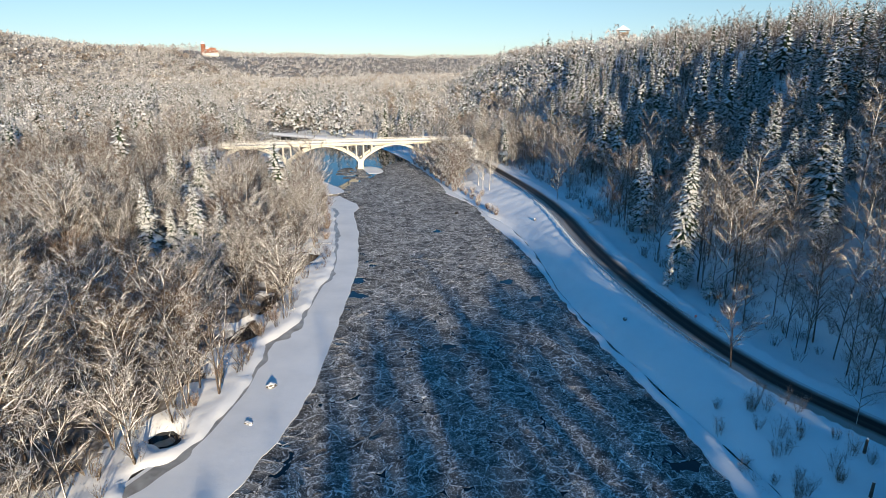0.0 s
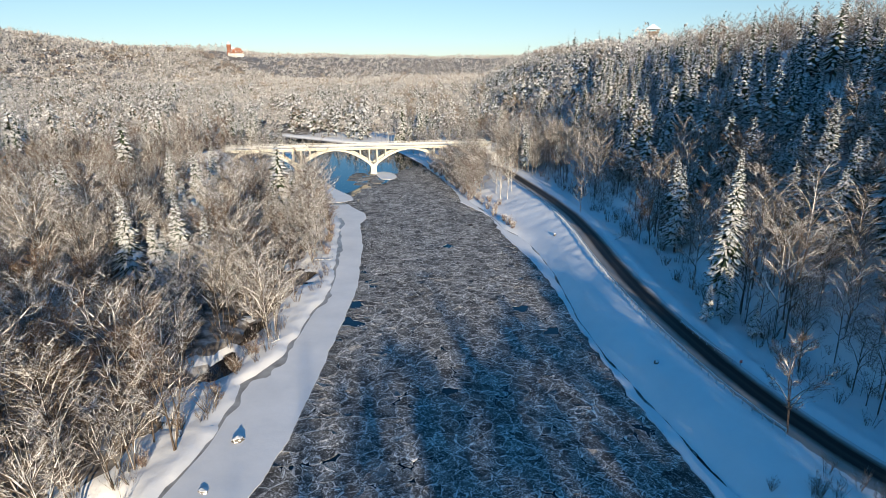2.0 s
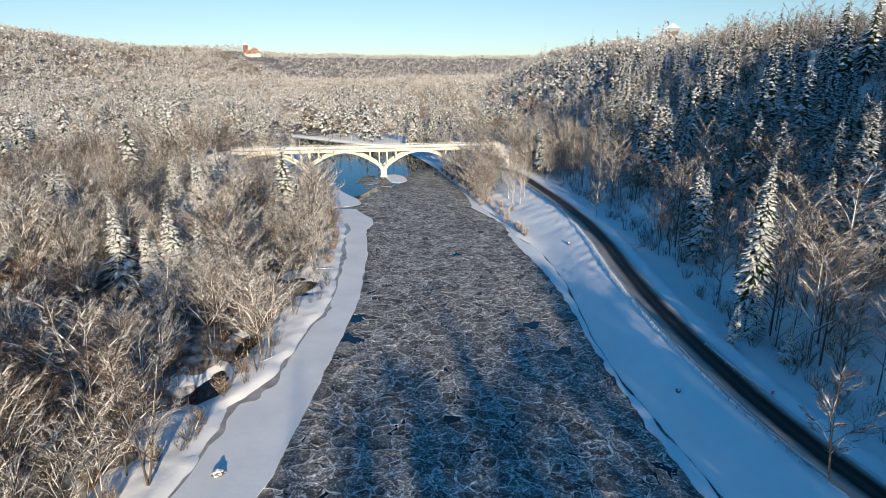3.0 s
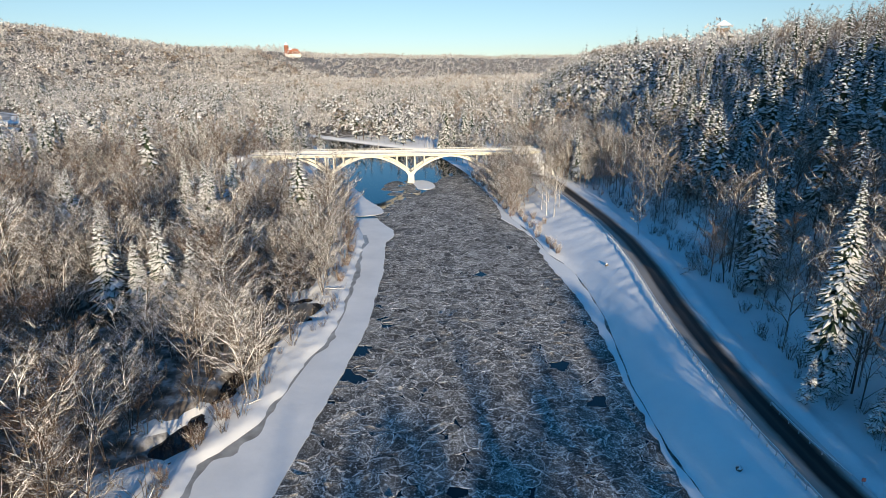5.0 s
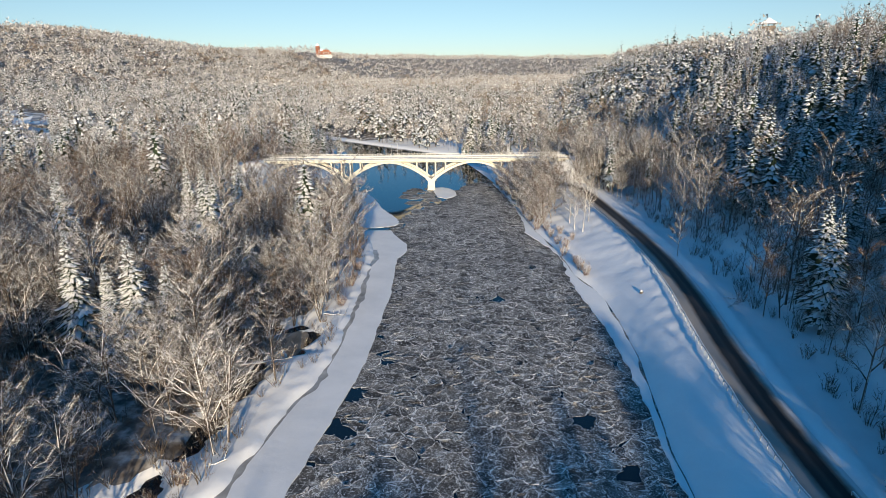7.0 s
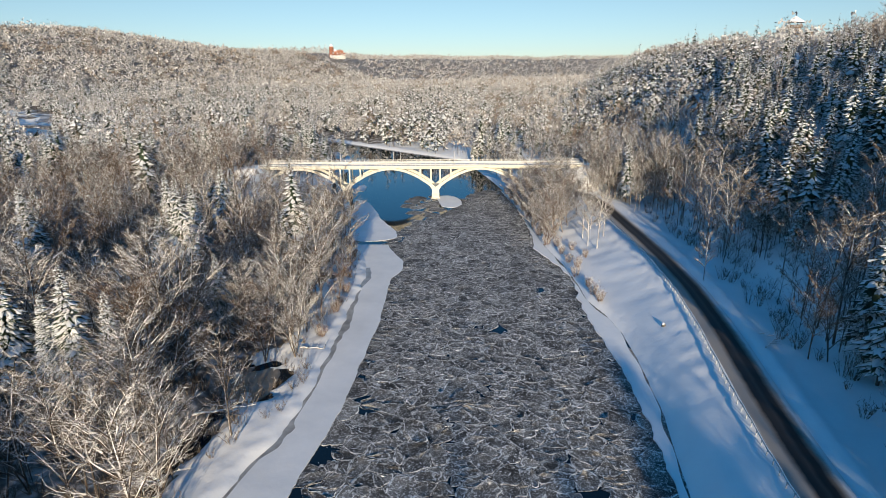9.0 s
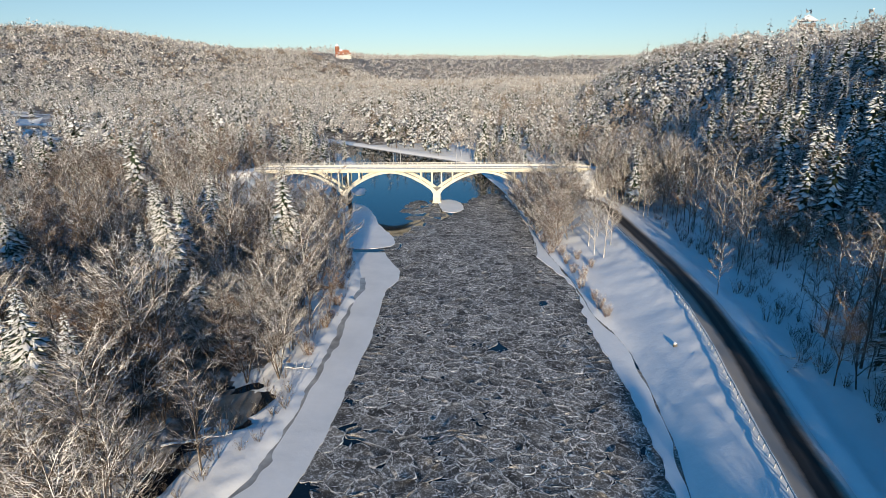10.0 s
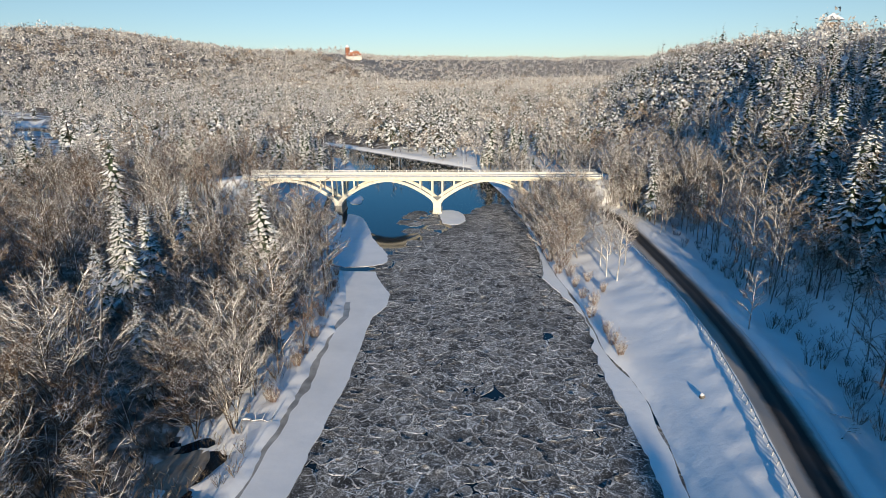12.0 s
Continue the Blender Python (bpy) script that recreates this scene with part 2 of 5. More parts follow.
def line_dist(px, py, line):
    """Least distance from the points to a polyline, and the way along it."""
    best, along, run = np.full(px.shape, 1e9), np.zeros(px.shape), 0.0
    for (ax, ay), (bx, by) in zip(line[:-1], line[1:]):
        lx, ly = bx - ax, by - ay
        ll = math.hypot(lx, ly)
        u = np.clip(((px - ax) * lx + (py - ay) * ly) / ll ** 2, 0, 1)
        d = np.hypot(px - ax - u * lx, py - ay - u * ly)
        near = d < best
        best[near] = d[near]
        along[near] = (run + u * ll)[near]
        run += ll
    return best, along


def inside(px, py, poly):
    r = np.zeros(px.shape, bool)
    ax, ay = poly[-1]
    for bx, by in poly:
        if ay != by:
            c = ((by > py) != (ay > py)) & (px < (ax - bx) * (py - by) / (ay - by) + bx)
            r ^= c
        ax, ay = bx, by
    return r


def signed(px, py, poly, line=None):
    d, _ = line_dist(px, py, np.vstack([poly, poly[:1]]) if line is None else line)
    return np.where(inside(px, py, poly), -d, d)


def smooth(a, b, v):
    u = np.clip((v - a) / (b - a), 0, 1)
    return u * u * (3 - 2 * u)


def waves(px, py, size, seed):
    """Cheap smooth noise, about -1 to 1."""
    rs = np.random.RandomState(seed)
    out = np.zeros(px.shape)
    for k in range(7):
        a, ph, f = rs.uniform(0, 6.28), rs.uniform(0, 6.28), rs.uniform(0.6, 1.9) / size
        out += np.sin((px * math.cos(a) + py * math.sin(a)) * f * 6.28 + ph)
    return out / 3.2


ROAD_Z = 4.5
CLEAR_SPRUCES = ((-74, 140, 1.1), (-69, 142, 0.95), (-61.5, 139.5, 1.1), (-64, 137, 0.85), (-56, 141, 0.9), (-121, 188, 1.25), (-90.5, 226, 1.1), (-88, 208, 1.15), (-82, 194, 1.2), (-85, 190, 0.95), (-101, 215, 1.05))   # x, y, size
POOLS = ((-40.5, 108, 2.8, 6.0), (-41, 154, 5.2, 7.5), (-41.5, 137, 2.4, 8.0), (-41, 72.5, 3.2, 1.7), (-39.5, 64.5, 2.0, 2.2), (-40, 122, 1.8, 5.0))   # x, y, half widths


def height(px, py):
    """The ground's height in metres above the river."""
    px, py = np.asarray(px, float), np.asarray(py, float)
    dr = signed(px, py, RIVER)
    dr = dr + np.where((px < -20) & (py > 40) & (py < 240), 0.25 * waves(px, py, 13, 71) + 0.22 * waves(px, py, 4.3, 72), 0)
    land = smooth(0, 1.6, dr) * 1.0 + smooth(2, 26, dr) * 1.4 + smooth(20, 300, dr) * 1.5
    land += (waves(px, py, 34, 1) * 0.35 + waves(px, py, 9, 2) * 0.12) * smooth(1, 10, dr) + 0.16 * waves(px, py, 3.2, 18) * smooth(0.5, 3, dr) * (1 - smooth(9, 20, dr)) * (px < -20)
    z = np.where(dr > 0, land, -1.8 * smooth(0, 2.5, -dr) - 0.15)
    # dark pools behind the left bank
    for cx, cy, a, b in POOLS:
        q = ((px - cx) / a) ** 2 + ((py - cy) / b) ** 2 + 0.5 * waves(px, py, 5, 17)
        z = z - 3.6 * np.exp(-np.clip(q, 0, 9) * 1.3)
    # right bank and road bench
    rd, along = line_dist(px, py, ROAD)
    east = (px > -30) & (py > -20) & (py < 480)
    bench = np.where(east, 1 - smooth(5.4, 19, rd), 0) * smooth(0, 4, dr)
    z = z * (1 - bench) + (ROAD_Z - 0.15 + 0.5 * smooth(3.6, 5.0, rd) * (1 - smooth(5.0, 6.6, rd))) * bench
    # ploughed lumps below the guardrail
    z = z + np.where(east & (rd > 4.8) & (rd < 13), (0.14 * np.abs(waves(px, py, 2.4, 14)) + 0.10 * waves(px, py, 6, 15)) * (1 - smooth(7, 13, rd)), 0)
    # hills
    hr = -signed(px, py, HILL_R, TOE_R)
    climb = np.clip((hr - 8) / (105 - 38 * (1 - smooth(130, 230, py))), 0, 1)
    up = smooth(-4, 16, hr) * 3.0 + (0.75 * climb + 0.25 * smooth(0, 1, climb)) * 50 + smooth(90, 420, hr) * 12
    # unseen spur behind the walk, its heights set by the shade it should cast
    south = 1 - smooth(-60, 40, py)
    spur = np.interp(px, (-120, -20, 25, 45, 75, 90, 105, 125, 150, 190), (0, 4, 24, 31, 35, 34, 36, 36, 42, 60))
    up = up * (1 - south) + (smooth(-4, 20, hr) * 3 + smooth(4, 75, hr) * spur) * south
    up += waves(px, py, 55, 3) * 3.0 * smooth(15, 70, hr)
    z = z + np.where(hr > -4, up, 0)
    hl = -signed(px, py, HILL_L, TOE_L)
    z = z + np.where(hl > 0, smooth(0, 420, hl) * 74 + waves(px, py, 420, 4) * 7 * smooth(60, 400, hl), 0)
    z = z + 34 * np.exp(-((px + 830) / 260) ** 2 - ((py - 1000) / 380) ** 2)
    z = z + 30 * np.exp(-(((px + 612) / 130) ** 2 + ((py - 1600) / 150) ** 2))
    # bridge approaches
    for line, top, fall in ((np.array([(-117.0, 291.6), (-170, 296), (-225, 325)]), 13.2, 0.16), (np.array([(17.0, 322.6), (40, 330), (70, 350)]), 13.0, 0.05)):
        d, al = line_dist(px, py, line)
        k = 1 - smooth(5, 15, d)
        z = np.maximum(z, z * (1 - k) + k * (top - fall * al))
    return z


# ---- mesh helpers ----
def mesh_object(name, verts, faces, mats, index=None, smooth_shade=False, parent=None):
    me = bpy.data.meshes.new(name)
    me.from_pydata([tuple(v) for v in verts], [], faces)
    for m in mats:
        me.materials.append(m)
    if index is not None:
        me.polygons.foreach_set("material_index", np.asarray(index, np.int32))
    if smooth_shade:
        me.polygons.foreach_set("use_smooth", np.ones(len(faces), bool))
    me.update()
    ob = new(name, me)
    ob.parent = parent
    return ob


def tri_mesh(name, v, f, mi, mats, shade=False):
    """A mesh of triangles straight from arrays."""
    me = bpy.data.meshes.new(name)
    me.vertices.add(len(v))
    me.vertices.foreach_set("co", np.asarray(v, np.float32).ravel())
    me.loops.add(len(f) * 3)
    me.loops.foreach_set("vertex_index", np.asarray(f, np.int32).ravel())
    me.polygons.add(len(f))
    me.polygons.foreach_set("loop_start", np.arange(len(f), dtype=np.int32) * 3)
    me.polygons.foreach_set("loop_total", np.full(len(f), 3, np.int32))
    for m in mats:
        me.materials.append(m)
    me.polygons.foreach_set("material_index", np.asarray(mi, np.int32))
    if shade:
        me.polygons.foreach_set("use_smooth", np.ones(len(f), bool))
    me.update(calc_edges=True)
    me.validate()
    return me


# ---- ground: one sheet to the horizon ----
def spaced(core_a, core_b, step, lo, hi, grow):
    xs = list(np.arange(core_a, core_b + step / 2, step))
    s, x = step, xs[-1]
    while x < hi:
        s *= grow
        x += s
        xs.append(x)
    s, x = step, xs[0]
    while x > lo:
        s *= grow
        x -= s
        xs.insert(0, x)
    return np.array(xs)


gx = np.concatenate([spaced(-170, -170, 3.0, -4900, -171, 1.12)[:-1], np.arange(-170, -54, 3.0), np.arange(-54, 66, 1.0), spaced(66, 66, 1.5, 65, 4900, 1.10)[1:]])
gy = np.concatenate([spaced(50, 50, 2.0, -1500, 49, 1.12)[:-1], np.arange(50, 290, 1.5), np.arange(290, 500, 2.5), spaced(500, 500, 4.0, 499, 4900, 1.09)[1:]])
gx, gy = np.unique(np.round(gx, 3)), np.unique(np.round(gy, 3))
GX, GY = np.meshgrid(gx, gy)
GZ = height(GX, GY)
gv = np.stack([GX, GY, GZ], -1).reshape(-1, 3)
ii = np.arange(len(gx) * len(gy)).reshape(len(gy), len(gx))
a, b, c, d = ii[:-1, :-1].ravel(), ii[:-1, 1:].ravel(), ii[1:, 1:].ravel(), ii[1:, :-1].ravel()
gf = np.concatenate([np.stack([a, b, c], 1), np.stack([a, c, d], 1)])
mid = gv[gf].mean(1)
mid_dr = signed(mid[:, 0], mid[:, 1], RIVER)
# faces of far and left woods that get the floor with painted-in shade
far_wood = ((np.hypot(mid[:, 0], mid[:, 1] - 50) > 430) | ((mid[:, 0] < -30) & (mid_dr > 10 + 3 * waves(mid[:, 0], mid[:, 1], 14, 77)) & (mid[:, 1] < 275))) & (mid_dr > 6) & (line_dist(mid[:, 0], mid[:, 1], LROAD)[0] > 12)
ground = new("ground", tri_mesh("ground", gv, gf, far_wood, [SNOW, BRUSH_SHADE], True))
tagged(ground, "snow-covered valley floor and hillsides", "ground", kind="structure")


def ground_z(x, y):
    return float(height(np.array([x]), np.array([y]))[0])


# ---- water ----
wv = [(-1000, -400, 0), (200, -400, 0), (200, 700, 0), (-1000, 700, 0)]
water = mesh_object("water", wv, [(0, 1, 2, 3)], [WATER])
tagged(water, "dark still river water between the ice", "river water", kind="structure")


# ---- road ----
def resample(line, step):
    seg = np.hypot(*(line[1:] - line[:-1]).T)
    run = np.concatenate([[0], np.cumsum(seg)])
    t = np.linspace(0, run[-1], int(run[-1] / step) + 1)
    pts = np.stack([np.interp(t, run, line[:, k]) for k in (0, 1)], 1)
    for _ in range(6):
        pts[1:-1] = (pts[:-2] + 2 * pts[1:-1] + pts[2:]) / 4
    return pts


def side_of(pts):
    tan = np.gradient(pts, axis=0)
    tan /= np.hypot(*tan.T)[:, None]
    return np.stack([tan[:, 1], -tan[:, 0]], 1)


def ribbon(name, line, offsets, zs, mats, step=2.0, lift=None):
    """A strip along a line, with u across it (0 to 1) and v along it in metres."""
    pts = resample(line, step)
    nrm = side_of(pts)
    n, k = len(pts), len(offsets)
    base = np.zeros(n) if lift is None else lift(pts)
    v = [(p[0] + q[0] * o, p[1] + q[1] * o, z + b) for p, q, b in zip(pts, nrm, base) for o, z in zip(offsets, zs)]
    f = [(i * k + j, i * k + j + 1, (i + 1) * k + j + 1, (i + 1) * k + j) for i in range(n - 1) for j in range(k - 1)]
    ob = mesh_object(name, v, f, mats, None, True)
    uv = ob.data.uv_layers.new(name="UVMap")
    span = offsets[-1] - offsets[0]
    for loop in ob.data.loops:
        i, j = divmod(loop.vertex_index, k)
        uv.data[loop.index].uv = ((offsets[j] - offsets[0]) / span, i * step)
    return ob


road = ribbon("road", ROAD[:-1], [-4.4, -3.0, -1.5, 0, 1.2, 2.0, 2.7], [ROAD_Z + 0.02, ROAD_Z + 0.08, ROAD_Z + 0.1, ROAD_Z + 0.11, ROAD_Z + 0.1, ROAD_Z + 0.08, ROAD_Z + 0.03], [ASPHALT], 1.5)
tagged(road, "wet dark asphalt road between ploughed snow banks", "road", kind="structure")


# ---- ice on the river ----
FROST = mottled("white_frost", [(0.3, (0.55, 0.55, 0.55)), (0.7, (0.82, 0.82, 0.82))], 1.5, 0.7, spec=0.2)
SHELF_EDGE = np.array([(-44, 10), (-34, 40), (-27, 61), (-25, 69), (-23, 78), (-22, 88), (-22, 103), (-22.3, 120), (-22.8, 145), (-24, 156), (-26, 170), (-27.4, 181), (-30.5, 196),
    (-33, 208), (-32, 216), (-34, 223), (-39, 230), (-43, 237)], float)
SHORE_R = np.array([(40, 30), (37.5, 61), (36.5, 74), (34, 88), (31, 103), (28, 121), (26.5, 140), (25, 152), (23, 166), (20.5, 177), (17.5, 188), (15, 200), (13.5, 212),
    (12, 220), (7, 231), (1, 242), (0.6, 253), (-4, 274), (-10, 297), (-18.5, 324)], float)
OPEN_EDGE = np.array([(-43, 237), (-39.4, 254), (-36.8, 268), (-31, 280), (-27.3, 286), (-32, 294), (-29, 303), (-26, 313.5), (-18.5, 324)], float)
FIELD = np.vstack([SHELF_EDGE[1:] + (0.9, 0), OPEN_EDGE[1:-1], SHORE_R[::-1] - (0.4, 0)])
HOLES = ((-20, 151.5, 3.2, 2.2), (-6, 144.4, 2.4, 1.6), (-21.5, 138.5, 2.4, 1.3), (-20.3, 128.2, 2.6, 1.2), (15.4, 137.5, 1.8, 1.6), (3.8, 150.5, 2.2, 1.0), (21.6, 126.1, 1.7, 1.4),
         (-15.3, 83.4, 1.4, 1.0), (19.6, 85.8, 1.1, 1.0), (34.0, 66.5, 2.4, 1.2), (1.2, 101.8, 1.2, 0.8), (-9.5, 105.4, 1.3, 0.7), (-1.7, 185.7, 1.6, 2.6), (5.5, 207, 0.6, 3.2))


def wobble(line, step, amount, seed):
    """The line in short steps, with an uneven edge."""
    pts = resample(line, step)
    n = side_of(pts)
    w = waves(pts[:, 0], pts[:, 1], 9, seed) * amount + waves(pts[:, 0], pts[:, 1], 2.6, seed + 1) * amount * 0.45
    return pts + n * w[:, None]


def rounded(poly, amount=0.25, seed=3):
    """An outline with its corners worn round."""
    ring = np.vstack([poly, poly[:1]])
    pts = resample(np.array(ring, float), 0.7)[:-1]
    for _ in range(10):
        pts = (np.roll(pts, 1, 0) + 2 * pts + np.roll(pts, -1, 0)) / 4
    return pts + np.stack([waves(pts[:, 0], pts[:, 1], 3, seed), waves(pts[:, 0], pts[:, 1], 3, seed + 1)], 1) * amount


def slab(name, poly, z, thick, mats):
    """A flat sheet of ice with the outline poly: a top and a drop at the edge."""
    bm = bmesh.new()
    top = [bm.verts.new((x, y, z)) for x, y in poly]
    low = [bm.verts.new((x, y, z - thick)) for x, y in poly]
    f = bm.faces.new(top)
    for i in range(len(top)):
        j = (i + 1) % len(top)
        bm.faces.new((top[j], top[i], low[i], low[j]))
    bmesh.ops.triangulate(bm, faces=[f])
    bmesh.ops.recalc_face_normals(bm, faces=bm.faces)
    me = bpy.data.meshes.new(name)
    bm.to_mesh(me)
    bm.free()
    for m in mats:
        me.materials.append(m)
    return new(name, me)


outer = wobble(SHELF_EDGE, 0.8, 0.16, 21)
bank_l = resample(LEFT_BANK[4:21], 1.0)
inner = bank_l + side_of(bank_l) * -2.2
shelf = slab("ice_shelf", np.vstack([outer, inner[::-1]]), 0.16, 0.3, [ICE_SNOW])
tagged(shelf, "smooth pale grey snow-covered ice along the bank", "ice shelf", kind="structure")

# grey melted ice along the foot of the bank
def melt_strip():
    pts = bank_l[(bank_l[:, 1] > 40) & (bank_l[:, 1] < 216)]
    n = side_of(pts)
    wide = np.clip(0.5 + 1.6 * waves(pts[:, 0], pts[:, 1], 22, 31) + 0.6 * waves(pts[:, 0], pts[:, 1], 5, 32), 0.05, 3.6)
    wide *= np.where(pts[:, 1] < 150, 1.0, 0.55)
    a = pts + n * wide[:, None]
    b = pts - n * 1.5
    v = [(x, y, 0.172) for x, y in np.vstack([a, b])]
    k = len(pts)
    ob = mesh_object("melt_ice", v, [(i, i + 1, k + i + 1, k + i) for i in range(k - 1)], [WET_ICE])
    tagged(ob, "wet grey bare ice at the foot of the bank", "ice", kind="structure")


melt_strip()

pan = slab("ice_pan", rounded([(-53, 238.5), (-46, 240.5), (-42.3, 243.5), (-43.5, 250), (-47, 255.5), (-51, 261), (-55, 267), (-60, 277), (-65, 286), (-70.5, 294), (-76, 296), (-71, 283), (-68, 272), (-64, 262), (-69, 254), (-70, 246), (-62, 243)]), 0.14, 0.3, [ICE_SNOW])
tagged(pan, "snow-covered ice pan beside the open water", "ice pan")
pan2 = slab("ice_pan", rounded([(-43.5, 308), (-39.4, 311), (-35, 307.5), (-31.7, 301), (-30.4, 294), (-31.5, 289.5), (-34.5, 288), (-37.8, 290), (-40, 297), (-42.5, 303)]), 0.14, 0.3, [ICE_SNOW])
tagged(pan2, "tongue of snowy ice behind the bridge pier", "ice pan")
pan3 = slab("ice_pan", rounded([(-88, 327), (-84, 328.6), (-80, 322), (-77, 312), (-79.5, 309.5), (-83, 314), (-87, 321)]), 0.14, 0.3, [ICE_SNOW])
tagged(pan3, "snowy ice pan on the open water under the arches", "ice pan")

# narrow shelf along the right shore, parted from the bank by a dark crack
r_out = wobble(SHORE_R, 0.8, 0.28, 41)
r_bank = resample(RIGHT_BANK[5:24], 1.0)
rn = side_of(r_bank)
gap = 0.10 + 0.45 * np.clip(waves(r_bank[:, 0], r_bank[:, 1], 16, 44) + 0.2, 0, 1.2) * np.where(r_bank[:, 1] > 246, 0.0, 1.0)
r_in = r_bank - rn * gap[:, None]
r_in = r_in[(r_in[:, 1] > 30) & (r_in[:, 1] < 322)]
shelf_r = slab("ice_shelf", np.vstack([r_out, r_in[::-1]]), 0.26, 0.4, [SNOW])
tagged(shelf_r, "narrow snowy ice ledge along the shore", "ice shelf", kind="structure")


def scatter(x0, x1, y0, y1, step, rs):
    X, Y = np.meshgrid(np.arange(x0, x1, step), np.arange(y0, y1, step))
    X = X.ravel() + rs.uniform(-.5, .5, X.size) * step
    Y = Y.ravel() + rs.uniform(-.5, .5, Y.size) * step
    return X, Y


def clip_cell(poly, nx, ny, d):
    """The part of poly where nx * x + ny * y <= d."""
    out = []
    for i in range(len(poly)):
        p, q = poly[i - 1], poly[i]
        a, b = nx * p[0] + ny * p[1] - d, nx * q[0] + ny * q[1] - d
        if (a < 0) != (b < 0):
            t = a / (a - b)
            out.append((p[0] + (q[0] - p[0]) * t, p[1] + (q[1] - p[1]) * t))
        if b <= 0:
            out.append(q)
    return out


def cells(px, py, reach):
    """The cell of each point among its neighbours."""
    grid = {}
    for i, (x, y) in enumerate(zip(px, py)):
        grid.setdefault((int(x // reach), int(y // reach)), []).append(i)
    for i, (x, y) in enumerate(zip(px, py)):
        gi, gj = int(x // reach), int(y // reach)
        near = [k for a in (-1, 0, 1) for b in (-1, 0, 1) for k in grid.get((gi + a, gj + b), ()) if k != i]
        near.sort(key=lambda k: (px[k] - x) ** 2 + (py[k] - y) ** 2)
        poly = [(x - reach, y - reach), (x + reach, y - reach), (x + reach, y + reach), (x - reach, y + reach)]
        for k in near[:16]:
            nx, ny = px[k] - x, py[k] - y
            poly = clip_cell(poly, nx, ny, (px[k] ** 2 + py[k] ** 2 - x * x - y * y) / 2)
            if len(poly) < 3:
                break
        if len(poly) >= 3:
            yield x, y, poly


def slush():
    """The thin frozen slush that holds the floes together, open at the holes."""
    s = 0.9
    xs, ys = np.arange(-48, 42, s), np.arange(40, 326, s)
    X, Y = np.meshgrid(xs, ys)
    ok = inside(X, Y, FIELD)
    for hx, hy, a, b in HOLES:
        ok &= ((X - hx) / a) ** 2 + ((Y - hy) / b) ** 2 > 1.0 + 0.35 * np.sin(X * 3.1) * np.sin(Y * 2.7)
    ok &= waves(X, Y, 12, 61) + 0.6 * waves(X, Y, 3.5, 62) < 1.25
    idx = np.arange(X.size).reshape(X.shape)
    q = ok[:-1, :-1] & ok[1:, :-1] & ok[:-1, 1:] & ok[1:, 1:]
    a, b, c, d = idx[:-1, :-1][q], idx[:-1, 1:][q], idx[1:, 1:][q], idx[1:, :-1][q]
    rj = np.random.RandomState(5)
    v = np.stack([X.ravel() + rj.uniform(-.3, .3, X.size), Y.ravel() + rj.uniform(-.3, .3, X.size), 0.03 + rj.uniform(-.01, .025, X.size)], 1)
    f = np.concatenate([np.stack([a, b, c], 1), np.stack([a, c, d], 1)])
    ob = new("slush_ice", tri_mesh("slush_ice", v, f, np.zeros(len(f)), [SLUSH], True))
    tagged(ob, "dark frozen slush between the floes", "slush ice", kind="structure")


slush()


def floe_points():
    rf = np.random.RandomState(77)
    xs, ys = scatter(-48, 42, 42, 326, 1.3, rf)
    # some floes are large: thin the points out in patches
    big = rf.uniform(0, 1, xs.size) < np.clip(0.25 + 0.34 * waves(xs, ys, 10, 51) + 0.2 * waves(xs, ys, 4, 54), 0.08, 0.95)
    ok = inside(xs, ys, FIELD) & big
    ed, _ = line_dist(xs, ys, np.vstack([FIELD, FIELD[:1]]))
    ok &= ed > 0.5
    for cx, cy, a, b in ((-61, 330, 5, 4), (-52.6, 318, 4, 4), (-47, 298, 5, 8), (-72, 339, 3, 3), (-70, 353, 6, 3), (-43, 334, 5, 4), (-41, 280, 3, 4), (-100, 415, 14, 7), (-75, 395, 10, 8), (-130, 440, 16, 6)):
        ok |= (((xs - cx) / a) ** 2 + ((ys - cy) / b) ** 2 < 1) & big
    return xs[ok], ys[ok], rf


